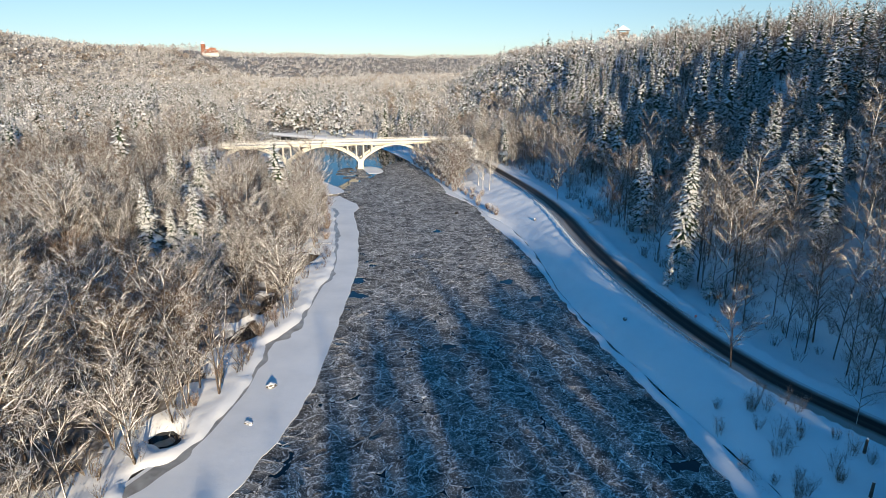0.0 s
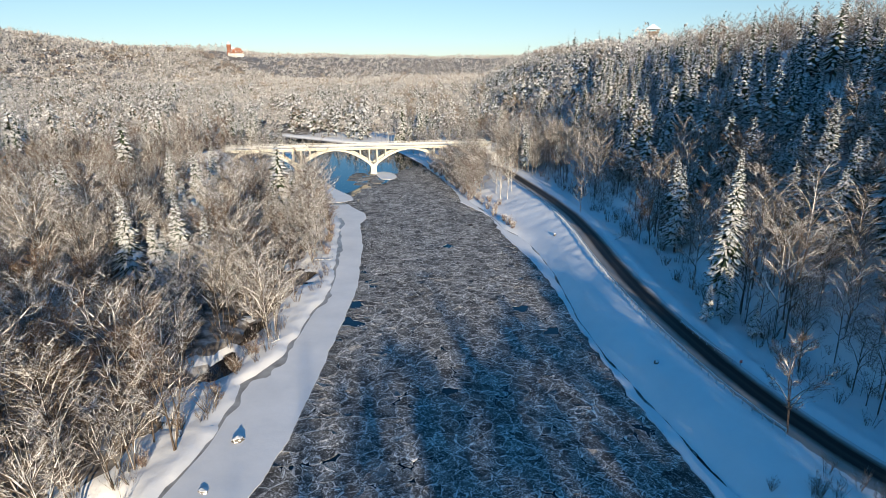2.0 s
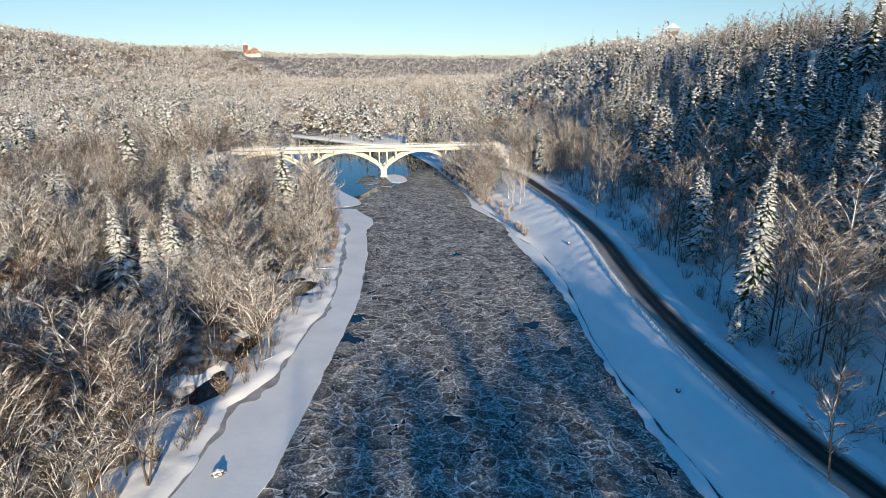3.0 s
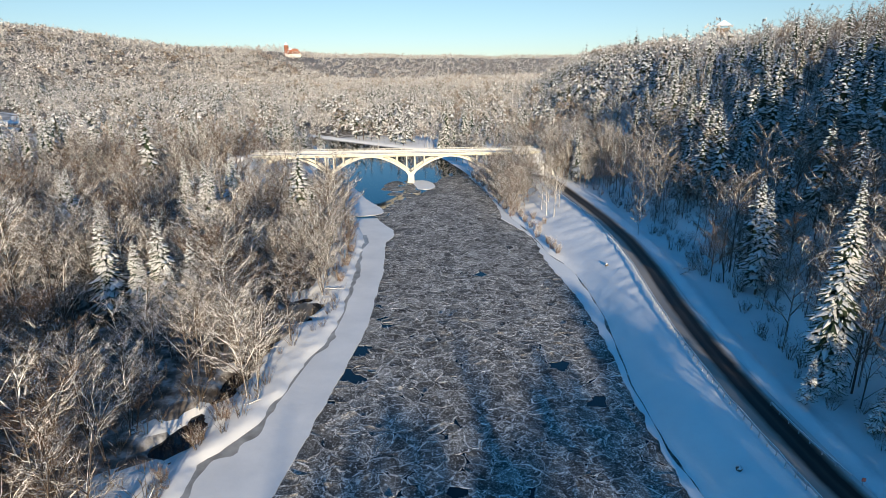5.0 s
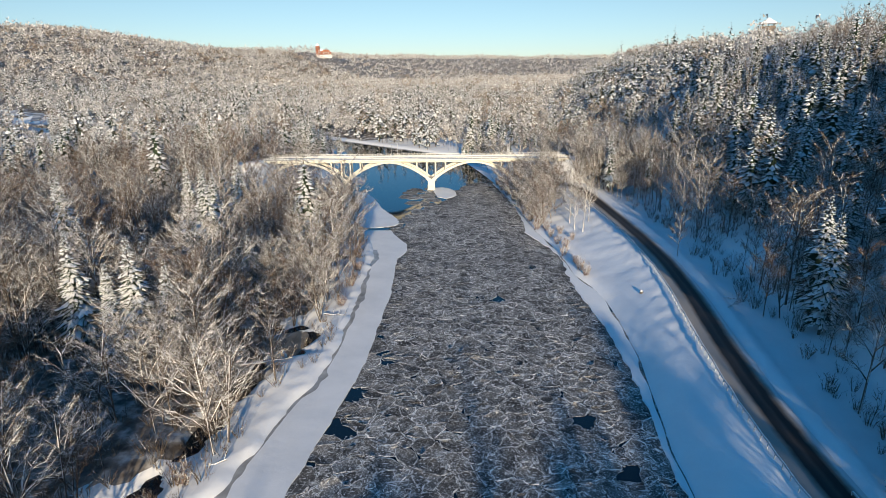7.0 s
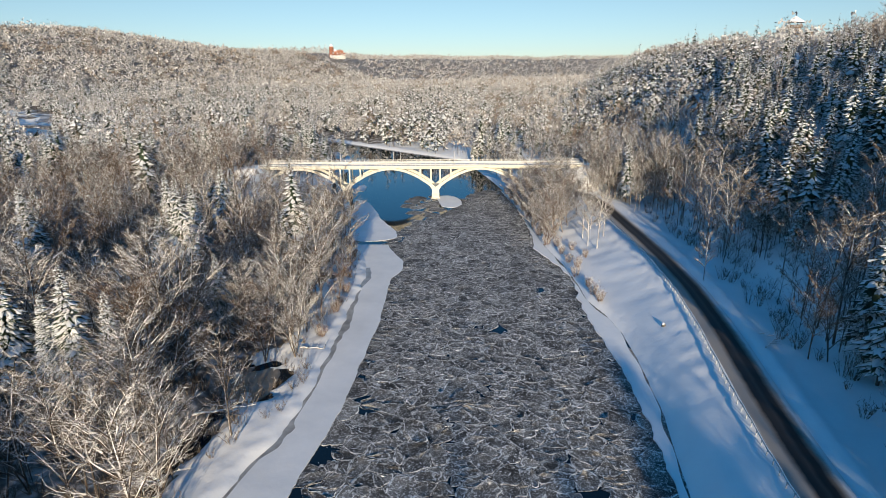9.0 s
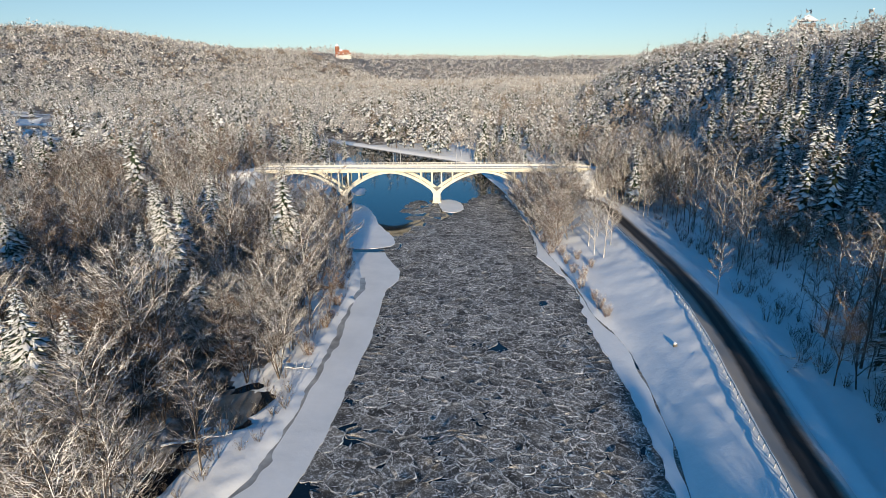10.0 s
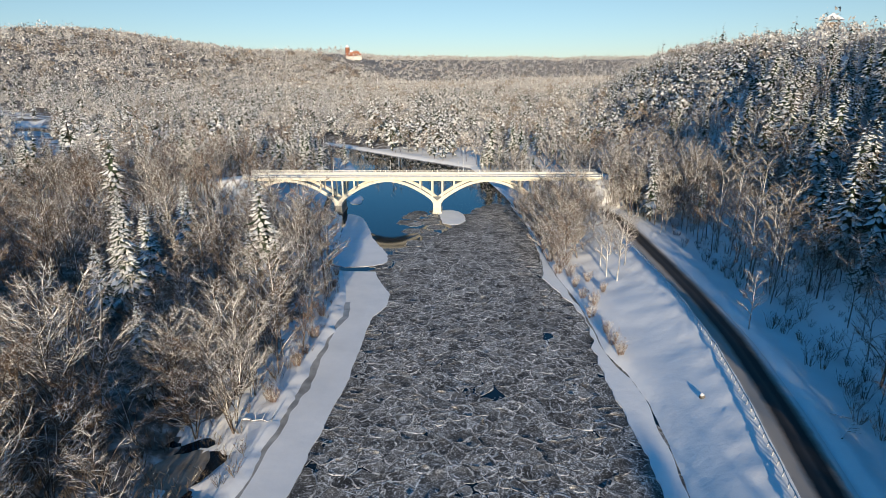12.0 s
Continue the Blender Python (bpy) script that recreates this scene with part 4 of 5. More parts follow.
def spruce(seed, h, whorls, per, snow=0.75, wide=0.15, low=0.12, sprays=1, far=False):
    """A spruce of height h: trunk, dark inner cone, and whorls of drooping ridged branches with snow draped on them. Slots: 0 bark, 1 needles, 2 snow."""
    r = random.Random(seed)
    trunk, crown = Mesh(), Mesh()
    trunk.tube([Vector((0, 0, -0.6)), Vector((0, 0, h * .97))] if far else [Vector((0, 0, -0.6)), Vector((0, 0, h * .5)), Vector((0, 0, h * .97))], [0.014 * h, 0.01] if far else [0.014 * h, 0.008 * h, 0.01], 0, 3 if far else 4)
    if not far:
        crown.tube([Vector((0, 0, h * (low + .04))), Vector((0, 0, h * (low + .2))), Vector((0, 0, h * .8))], [h * wide * .15, h * wide * .36, 0.03], 1, 5)

    def spray(a, way, side, ln, w, droop, white):
        """A ridged frond: two flanks that fall from its spine, and the snow that lies on them."""
        b = a + way * ln + Vector((0, 0, -droop * ln))
        c = a.lerp(b, r.uniform(.4, .6)) + Vector((0, 0, .08 * ln))
        fall = Vector((0, 0, -w * r.uniform(.6, 1.0)))
        p, q = c + side * w * r.uniform(.8, 1.2) + fall, c - side * w * r.uniform(.8, 1.2) + fall
        crown.tri(a, p, b, 1)
        crown.tri(a, b, q, 1)
        if white:
            up = Vector((0, 0, .05 + .03 * ln)) + way * .04
            a1, b1 = a.lerp(b, r.uniform(.0, .25)) + up, a.lerp(b, r.uniform(.85, 1.05)) + up
            for e in (p, q):
                if r.random() < .96:
                    crown.tri(a1, c.lerp(e, r.uniform(.8, 1.2)) + up, b1, 2)

    for k in range(whorls):
        t = (k + 0.5) / whorls
        z = h * (low + (0.99 - low) * t)
        reach = h * wide * (1 - t) ** 0.85 * min(1, 0.55 + 2.2 * t) * r.uniform(0.8, 1.15) + 0.25
        off = r.uniform(0, 6.28)
        for j in range(per):
            if r.random() < 0.08:
                continue
            az = off + 6.283 * (j + r.uniform(-.35, .35)) / per
            ln = reach * r.uniform(0.6, 1.2)
            o = Vector((math.cos(az), math.sin(az), 0))
            s = Vector((-o.y, o.x, 0))
            droop = r.uniform(0.3, 0.85) * (1.1 - .7 * t)
            z0 = z + r.uniform(-.6, .6) * h / whorls
            base = Vector((0, 0, z0 + 0.12 * ln))
            w = ln * (0.34 if far else 0.22 if sprays == 1 else 0.14) + .06
            spray(base + o * ln * .12, o, s, ln * .9, w, droop, r.random() < snow)
            for g in range(sprays - 1):
                sgn = 1 if g % 2 else -1
                a = base + o * ln * r.uniform(.3, .6) + Vector((0, 0, -droop * ln * .35))
                way = (o + s * sgn * r.uniform(.5, .9)).normalized()
                spray(a, way, Vector((-way.y, way.x, 0)), ln * r.uniform(.35, .5), w * .8, droop + .15, r.random() < snow)
    return trunk.arrays(), crown.arrays()


def shrub(seed, h, stems, twigs, snow, thin=0.055, open_out=0.6):
    """A bush of thin stems that fan out from the root."""
    r = random.Random(seed)
    m = Mesh()
    for k in range(stems):
        az, sp = r.uniform(0, 6.28), r.uniform(0.08, open_out)
        root = r.uniform(.1, .35) * h * open_out
        a = Vector((math.cos(az) * root, math.sin(az) * root, -0.1))
        hk = h * r.uniform(.6, 1)
        b = a + Vector((math.cos(az) * sp * hk, math.sin(az) * sp * hk, hk))
        m.blade(a, b, thin * 1.2, 1, r.random())
        for i in range(twigs):
            p = a.lerp(b, r.uniform(.2, .95))
            q = p + Vector((r.uniform(-1, 1), r.uniform(-1, 1), r.uniform(.2, 1.4))) * h * .22
            white = r.random() < snow
            m.blade(p, q, thin * r.uniform(.7, 1.1), 2 if white else 1, r.random())
    e = Mesh()
    return e.arrays(), m.arrays()


def join2(t, c):
    (tv, tf, tm), (cv, cf, cm) = t, c
    if not len(tv):
        return c
    return np.concatenate([tv, cv]), np.concatenate([tf, cf + len(tv)]), np.concatenate([tm, cm])


def vigour(px, py):
    """How tall the wood grows: rises and dips over the flood plain, with a low thicket behind the bend."""
    k = 1 + 0.24 * np.clip(waves(px, py, 38, 25), -1, 1)
    low = ((px + 82) / 36) ** 2 + ((py - 182) / 23) ** 2
    k = np.where(low < 1, 0.55 * k, k)
    return np.where((low >= 1) & (np.abs(px + 80) < 34) & (np.abs(py - 146) < 15), np.maximum(k, 1.2), k)


def forest(name, templates, xs, ys, zs, rs, mats, label, category="trees"):
    """Many trees joined into one mesh: each a turned and scaled copy of one of the templates."""
    V, F, M, n = [], [], [], 0
    pick = rs.randint(0, len(templates), len(xs))
    for k, (tv, tf, tm) in enumerate(templates):
        sel = np.where(pick == k)[0]
        if not len(sel):
            continue
        ang = rs.uniform(-0.9, 0.9, len(sel))
        flip = np.where(rs.uniform(0, 1, len(sel)) < .5, -1.0, 1.0)[:, None]
        sc = rs.uniform(0.62, 1.2, len(sel)) * vigour(xs[sel], ys[sel])
        ca, sa = np.cos(ang) * sc, np.sin(ang) * sc
        vx = flip * tv[None, :, 0] * ca[:, None] - tv[None, :, 1] * sa[:, None] + xs[sel][:, None]
        vy = flip * tv[None, :, 0] * sa[:, None] + tv[None, :, 1] * ca[:, None] + ys[sel][:, None]
        vz = tv[None, :, 2] * (sc * rs.uniform(0.9, 1.1, len(sel)))[:, None] + zs[sel][:, None]
        V.append(np.stack([vx, vy, vz], -1).reshape(-1, 3))
        F.append((tf[None] + (np.arange(len(sel)) * len(tv))[:, None, None] + n).reshape(-1, 3))
        M.append(np.tile(tm, len(sel)))
        n += len(sel) * len(tv)
    ob = new(name, tri_mesh(name, np.concatenate(V), np.concatenate(F), np.concatenate(M), mats))
    return tagged(ob, label, category, kind="stuff")


def allowed(X, Y):
    """Where the woods stand: off the river, the bank, the roads and the bridge."""
    dr = signed(X, Y, RIVER)
    rd, _ = line_dist(X, Y, ROAD)
    lr, _ = line_dist(X, Y, LROAD)
    bd, _ = line_dist(X, Y, np.array([(-80, 300.0), (14, 322)], float))
    hr = -signed(X, Y, HILL_R, TOE_R)
    ad, _ = line_dist(X, Y, np.array([(14, 322), (40, 330), (70, 350)], float))
    ok = (np.hypot(X - 187, Y - 643) > 16) & ~((np.abs(X - 172) < 26) & (Y > 590) & (Y < 643)) & (dr > 3.0) & (lr > np.where(X > -215, 3.5, 12)) & (bd > 7) & (ad > 6) & (rd > 6)
    for cx, cy, a, b in POOLS:
        ok &= ((X - cx) / (a + 0.6)) ** 2 + ((Y - cy) / (b + 0.6)) ** 2 > 1
    for cx, cy, _ in CLEAR_SPRUCES:
        ok &= ~((np.abs(X - cx) < 3.5) & (Y > cy - 15) & (Y < cy + 3))
    ok &= ~((X > -46) & (X < -30) & (Y > 139) & (Y < 162)) & ~((X > -44) & (X < -30) & (Y > 99) & (Y < 118))
    ok &= ~((Y > 238) & (Y < 306) & (X > -70 - (Y - 240) * 0.72) & (X < -10))
    east = (X > -30) & (Y < 275) & (hr < 3 + 2.5 * np.sin(Y * 0.13) + 2 * np.sin(Y * 0.31)) & (Y > -30)
    return ok & ~east


def seen_from_walk(X, Y, margin=6.0):
    """Plan wedge that the walk looks over."""
    ang0 = np.degrees(np.arctan2(X - 2, Y + 10))
    return (ang0 > -56 - margin) & (ang0 < 42 + margin)



BARE_MATS, BROWN_MATS, FIR_MATS = [BARK, TWIG, TWIG_SNOW, TWIG_DUST], [BARK, TWIG_RED, TWIG_SNOW, TWIG_DUST], [BARK, NEEDLE, NEEDLE_SNOW]

rs = np.random.RandomState(5)
X, Y = scatter(-1250, 800, 20, 1500, 6.0, rs)
R = np.hypot(X, Y - 50)
keep = seen_from_walk(X, Y) & allowed(X, Y)
keep &= rs.uniform(0, 1, X.size) < np.where(R < 200, 1.0, np.where(R < 420, 1.0, np.where(R < 800, 0.9, 0.66)))
X, Y = X[keep], Y[keep]
# a closer stand along the left bank
X4, Y4 = scatter(-150, -28, 45, 235, 6.6, rs)
keep = allowed(X4, Y4)
X, Y = np.concatenate([X, X4[keep]]), np.concatenate([Y, Y4[keep]])
# a dark thicker stand along the foot of the right slope; its unseen south end is added to shade the slope
X5, Y5 = scatter(38, 170, 5, 340, 6.4, rs)
hr5 = -signed(X5, Y5, HILL_R, TOE_R)
keep = allowed(X5, Y5) & (hr5 > 5) & (hr5 < 55)
X, Y = np.concatenate([X, X5[keep]]), np.concatenate([Y, Y5[keep]])
# the woods on the far slopes, and on the unseen spur behind the walk, placed so that its shade lies on the river
X2, Y2 = scatter(-3300, 1900, 1250, 3900, 17, rs)
keep = seen_from_walk(X2, Y2, 0) & (np.hypot(X2, Y2 - 50) > 1400)
X2, Y2 = X2[keep], Y2[keep]
X3, Y3 = scatter(-130, 260, -330, 20, 8, rs)
keep = allowed(X3, Y3) & (-signed(X3, Y3, HILL_R, TOE_R) > 30)
X3, Y3 = X3[keep], Y3[keep]
far = np.concatenate([np.zeros(X.size), np.ones(X2.size), np.full(X3.size, 2)])
X, Y = np.concatenate([X, X2, X3]), np.concatenate([Y, Y2, Y3])
R = np.hypot(X, Y - 50)
HR = -signed(X, Y, HILL_R, TOE_R)
HL = -signed(X, Y, HILL_L, TOE_L)
keep = (HR < 330) & (HL < 900)
# glades and gaps in the canopy
keep &= (waves(X, Y, 26, 27) + 0.5 * waves(X, Y, 11, 28) > -0.75) | (R > 600)
X, Y, R, HR, HL, far = (q[keep] for q in (X, Y, R, HR, HL, far))
Z = height(X, Y)
patch = waves(X, Y, 130, 8) + 0.6 * waves(X, Y, 40, 9)
patch_s = waves(X, Y, 34, 31)
con_p = np.where(HR > 18, 0.30 + 0.010 * np.clip(HR - 18, 0, 30) + 0.30 * patch, np.where(R > 300, 0.32 + 0.40 * patch, np.where(R < 125, 0.0, np.where(patch_s > 0.8, 0.30, 0.02))))
con_p = np.where((HR > 95) & (Y > 150), 0.08 + 0.12 * patch, con_p)
con_p = np.where(R > 1000, 0.10, con_p)
con_p = np.where(np.hypot(X - 187, Y - 643) < 60, 0, con_p)
is_con = rs.uniform(0, 1, X.size) < con_p
is_red = (~is_con) & ((waves(X, Y, np.where(R < 420, 30, 75), 11) + 0.5 * waves(X, Y, 240, 12) + rs.uniform(-.6, .6, X.size)) > np.where(R < 130, 0.6, np.where(R < 420, 0.34, 0.75)))

# the trees nearest to the walk stand as things of their own
single = (far == 0) & (((X < -28) & (X > -70) & (Y < 178) & (Y > 50)) | ((X > 40) & (X < 86) & (Y < 150) & (Y > 55)))
near_bare, near_fir = np.where(single & ~is_con)[0][:300], np.where(single & is_con)[0]


def make_tree(name, arrays, mats, label, category, group):
    """A tree with its trunk and crown as parts."""
    (tv, tf, tm), (cv, cf, cm) = arrays
    root = tagged(new(name), label, category, group)
    for nm, (v, f, m) in (("trunk", (tv, tf, tm)), ("crown", (cv, cf, cm))):
        ob = new(nm, tri_mesh(nm, v, f, m, mats))
        ob.parent = root
    return root


def stand(root, x, y, scale=1.0, turn=None, lean=(0, 0), first=False):
    """Sets a tree, or a copy of it, on the ground."""
    m = pose(x, y, ground_z(x, y) - 0.1, lean[0], lean[1], random.uniform(-55, 55) if turn is None else turn) @ Matrix.Scale(scale, 4)
    if first:
        root.matrix_basis = m
        return root
    ob = copy_thing(root, Matrix.Identity(4))
    ob.matrix_basis = m
    return ob


N_BARE = 10
bare_fine = [bare_tree(100 + s, 15.5 + 0.7 * s, 12 + s % 3, 7, 6, 2, 1.0 - 0.04 * s, thin=0.055, spread=0.225 + 0.015 * (s % 4), rise=(0.6, 1.5), first=0.16 + 0.02 * (s % 5), fork=1 + (s % 3 == 0) + (s % 5 == 0)) for s in range(N_BARE)]
brown_fine = [bare_tree(150 + s, 14 + s, 12, 7, 6, 3, 0.26, thin=0.052, spread=0.23, rise=(0.7, 1.7), first=0.18, fork=1 + s % 2) for s in range(4)]
tall_fine = [bare_tree(200 + s, 17 + s, 11, 6, 6, 2, 0.5, thin=0.055, spread=0.22, first=0.30, rise=(0.6, 1.5)) for s in range(6)]
fir_fine = [spruce(300 + s, 17 + 1.5 * s, 30, 11, snow=0.92, wide=0.16 + 0.012 * (s % 3), sprays=3) for s in range(5)]

KINDS = []
for a in bare_fine:
    KINDS.append(("bare_tree", a, BARE_MATS, "bare deciduous tree with snow lying along its branches"))
for a in brown_fine:
    KINDS.append(("bare_tree", a, BROWN_MATS, "bare brown-twigged tree with a little snow on its branches"))
for a in tall_fine:
    KINDS.append(("tall_bare_tree", a, BARE_MATS, "tall slender bare tree on the snowy slope"))
for a in fir_fine:
    KINDS.append(("spruce_tree", a, FIR_MATS, "dark green spruce laden with snow"))
made = {}
for i in np.concatenate([near_bare, near_fir]):
    if is_con[i]:
        k = N_BARE + 10 + i % 5
    elif X[i] > 30:
        k = N_BARE + 4 + i % 6
    elif is_red[i]:
        k = N_BARE + i % 4
    else:
        k = i % N_BARE
    nm, arr, mats, label = KINDS[k]
    sc = random.uniform(0.68, 1.18) * vigour(X[i:i + 1], Y[i:i + 1])[0]
    if k not in made:
        made[k] = make_tree(nm, arr, mats, label, "tree", "trees near the river")
        stand(made[k], X[i], Y[i], sc, first=True)
    else:
        stand(made[k], X[i], Y[i], sc)
taken = np.zeros(X.size, bool)
taken[near_bare] = taken[near_fir] = True
print("trees", X.size, "single", taken.sum())

LODS = ((0, 145), (145, 360), (360, 1000), (1000, 9000))
for lod, (r0, r1) in enumerate(LODS):
    band = (R >= r0) & (R < r1) & ~taken & (far < 2)
    if lod == 0:
        rt = [join2(*a) for a in brown_fine]
        bt, tt, st = [join2(*a) for a in bare_fine], [join2(*a) for a in tall_fine], [join2(*a) for a in fir_fine]
    elif lod == 1:
        bt = [join2(*bare_tree(s, 16 + s % 5, 9, 5, 9, 0, 0.60, fat=0.9, spread=0.24, rise=(0.6, 1.5), thin=0.085)) for s in range(7)]
        rt = [join2(*bare_tree(10 + s, 15 + s % 5, 9, 5, 9, 0, 0.28, fat=0.8, spread=0.24, rise=(0.7, 1.7), thin=0.085)) for s in range(5)]
        tt = [join2(*bare_tree(20 + s, 18 + s % 5, 8, 5, 8, 0, 0.50, spread=0.22, rise=(0.6, 1.5), first=0.25, fat=0.8, thin=0.085)) for s in range(5)]
        st = [join2(*spruce(40 + s, 18 + 1.4 * s, 21, 9, snow=0.95, wide=0.17 + 0.01 * (s % 3))) for s in range(6)]
    elif lod == 2:
        bt = [join2(*clump_tree(s, 13 + s % 5, 56, 0.24, 0.85, 0.16)) for s in range(6)]
        rt = [join2(*clump_tree(30 + s, 13 + s % 5, 56, 0.24, 0.85, 0.05)) for s in range(6)]
        tt = bt
        st = [join2(*spruce(60 + s, 17 + 1.3 * s, 7, 5, snow=1.0, wide=0.23, far=True)) for s in range(6)]
    else:
        bt = [join2(*clump_tree(80 + s, 14 + s % 5, 16, 0.45, 2.0, 0.10)) for s in range(6)]
        rt = [join2(*clump_tree(95 + s, 14 + s % 5, 16, 0.45, 2.0, 0.04)) for s in range(6)]
        tt = bt
        st = [join2(*spruce(90 + s, 15 + s, 2, 3, snow=1.0, wide=0.26, far=True)) for s in range(4)]
    bare_m, brown_m = (BARE_MATS, BROWN_MATS) if lod < 2 else ([BARK, CROWN_SNOWY, TWIG_SNOW], [BARK, CROWN_BROWN, TWIG_SNOW])
    for sel, temps, mats, label, nm in ((band & ~is_con & ~is_red & (HR < 0), bt, bare_m, "bare grey deciduous wood white with snow", "bare_woodland"),
                                        (band & ~is_con & ~is_red & (HR >= 0), tt, bare_m, "tall bare trees on the snowy hillside", "hillside_woodland"),
                                        (band & is_red, rt, brown_m, "bare reddish-brown trees dusted with snow", "brown_woodland"),
                                        (band & is_con, st, FIR_MATS, "snow-laden dark green spruces", "spruce_woodland")):
        if sel.any():
            forest(nm, temps, X[sel], Y[sel], Z[sel], rs, mats, label, "woodland")
sel = far == 2
forest("unseen_spur_woodland", [join2(*clump_tree(s, 17 + s % 4, 40, 0.26, 1.5)) for s in range(4)] + [join2(*spruce(60 + s, 20 + s, 6, 5)) for s in range(3)], X[sel], Y[sel], Z[sel], rs, [BARK, CROWN_SNOWY, NEEDLE_SNOW],
       "unseen snowy wood on the spur behind the walk, placed for its shade", "woodland")

# unseen tall stand added inside the road bend to shade the bank, with a gap that lets a sun streak through
ux, uy = scatter(48, 96, -12, 50, 4.2, rs)
ok = (line_dist(ux, uy, ROAD)[0] > 5.5) & (signed(ux, uy, RIVER) > 5) & (np.abs(ux - 48 - 0.249 * (86 - uy)) > 3.4) & (ux - 0.249 * (120 - uy) > 28)
ux, uy = ux[ok], uy[ok]
forest("unseen_shade_stand", [join2(*spruce(480 + s, 23 + s, 9, 6, snow=0.9, wide=0.17, far=True)) for s in range(4)], ux, uy, height(ux, uy), rs, FIR_MATS, "unseen tall spruces added inside the road bend to shade the bank", "woodland")

# undergrowth
bx, by = scatter(-130, 105, 45, 290, 3.3, rs)
b_dr = signed(bx, by, RIVER)
b_hr = -signed(bx, by, HILL_R, TOE_R)
b_rd, _ = line_dist(bx, by, ROAD)
ok = seen_from_walk(bx, by) & (b_dr > 1.8) & (b_rd > 7) & (((bx < -25) & (rs.uniform(0, 1, bx.size) < 0.8)) | ((b_hr > -1) & (rs.uniform(0, 1, bx.size) < 0.6)))
bd, _ = line_dist(bx, by, np.array([(-122, 290.4), (29, 325.6)], float))
ok &= bd > 8
bx, by = bx[ok], by[ok]
tx, ty = scatter(-120, -42, 156, 208, 3.6, rs)
ok = allowed(tx, ty) & (((tx + 82) / 38) ** 2 + ((ty - 182) / 25) ** 2 < 1)
tx, ty = tx[ok], ty[ok]
forest("thicket", [join2(*bare_tree(460 + s, 12 + s, 7, 4, 5, 0, 0.16, thin=0.09, spread=0.26, first=0.1, rise=(0.7, 1.6), fat=0.7)) for s in range(4)], tx, ty, height(tx, ty), rs, BROWN_MATS, "dense low brown thicket dusted with snow", "thicket")
# young growth between the tall stems of the hillside, and a screen of trees before the bridge approaches
sx, sy = scatter(40, 190, 55, 330, 7, rs)
s_hr = -signed(sx, sy, HILL_R, TOE_R)
ok = allowed(sx, sy) & (s_hr > 2) & (s_hr < 90)
sx, sy = sx[ok], sy[ok]
forest("young_woodland", [join2(*bare_tree(400 + s, 8 + s, 7, 3, 3, 0, 0.10, thin=0.07, spread=0.22, first=0.12, rise=(0.7, 1.5), fat=0.8)) for s in range(5)], sx, sy, height(sx, sy), rs, BARE_MATS, "thin young bare trees on the snowy slope", "woodland")
qx = np.concatenate([rs.uniform(-215, -122, 160), rs.uniform(12, 52, 130)])
qy = np.concatenate([rs.uniform(268, 292, 160), rs.uniform(296, 319, 130)]) + np.where(qx < -170, (-170 - qx) * 0.45, 0)
q_rd, _ = line_dist(qx, qy, ROAD)
q_dr = signed(qx, qy, RIVER)
qx, qy = qx[(q_rd > 5.5) & (q_dr > 3)], qy[(q_rd > 5.5) & (q_dr > 3)]
forest("roadside_woodland", [join2(*bare_tree(430 + s, 15 + s % 4, 8, 5, 3, 0, 0.7, fat=1.1, spread=0.25, rise=(0.6, 1.6), thin=0.13)) for s in range(5)], qx, qy, height(qx, qy), rs, BARE_MATS, "bare snowy trees beside the bridge approach", "woodland")
forest("undergrowth", [join2(*shrub(s, 2.4 + 0.6 * (s % 4), 11, 5, 0.14, 0.085)) for s in range(7)], bx, by, height(bx, by), rs, BARE_MATS, "leafless brown undergrowth dusted with snow", "undergrowth")


# ---- trees and bushes that stand out ----
def lone(kind, seed, x, y, scale=1.0, turn=0, lean=(0, 0)):
    nm, arr, mats, label = kind
    return stand(make_tree(nm, arr, mats, label, "tree", ""), x, y, scale, turn, lean, first=True)


big = spruce(901, 34, 58, 12, snow=0.85, wide=0.125, low=0.14, sprays=3)
lone(("spruce_tree", big, FIR_MATS, "very tall slender spruce beside the road, snow on its sunlit side"), 1, 56.0, 129.0)
sp_a = spruce(902, 21, 32, 11, snow=1.0, wide=0.19, sprays=3)
sp_b = spruce(903, 18, 28, 11, snow=1.0, wide=0.20, sprays=3)
for k, (x, y, sc) in enumerate(CLEAR_SPRUCES):
    lone(("spruce_tree", (sp_a, sp_b)[k % 2], FIR_MATS, "snow-laden spruce among the bare trees"), k, x, y, sc, turn=70 * k % 100 - 50)
for k, (x, y, sc) in enumerate(((55.5, 125, 0.55), (57, 116, 0.45), (50.5, 121.5, 0.4))):
    lone(("spruce_tree", (sp_a, sp_b)[k % 2], FIR_MATS, "young snowy spruce at the foot of the slope"), k, x, y, sc, turn=50 * k % 100 - 50)
alder = bare_tree(911, 15.5, 12, 7, 6, 1, 0.30, spread=0.27, first=0.25, rise=(0.6, 1.2), fork=2)
lone(("bare_tree", alder, BARE_MATS, "bare forked alder standing beside the road"), 1, 48.0, 86.0)
birch_mats = [mottled("birch_bark", [(0.35, (0.16, 0.14, 0.12)), (0.6, (0.62, 0.59, 0.54))], 1.2, 0.8, stretch=(1, 1, 0.4)), TWIG, TWIG_SNOW, TWIG_DUST]
birch = bare_tree(912, 19, 13, 6, 6, 1, 0.45, spread=0.20, first=0.3, rise=(0.7, 1.2))
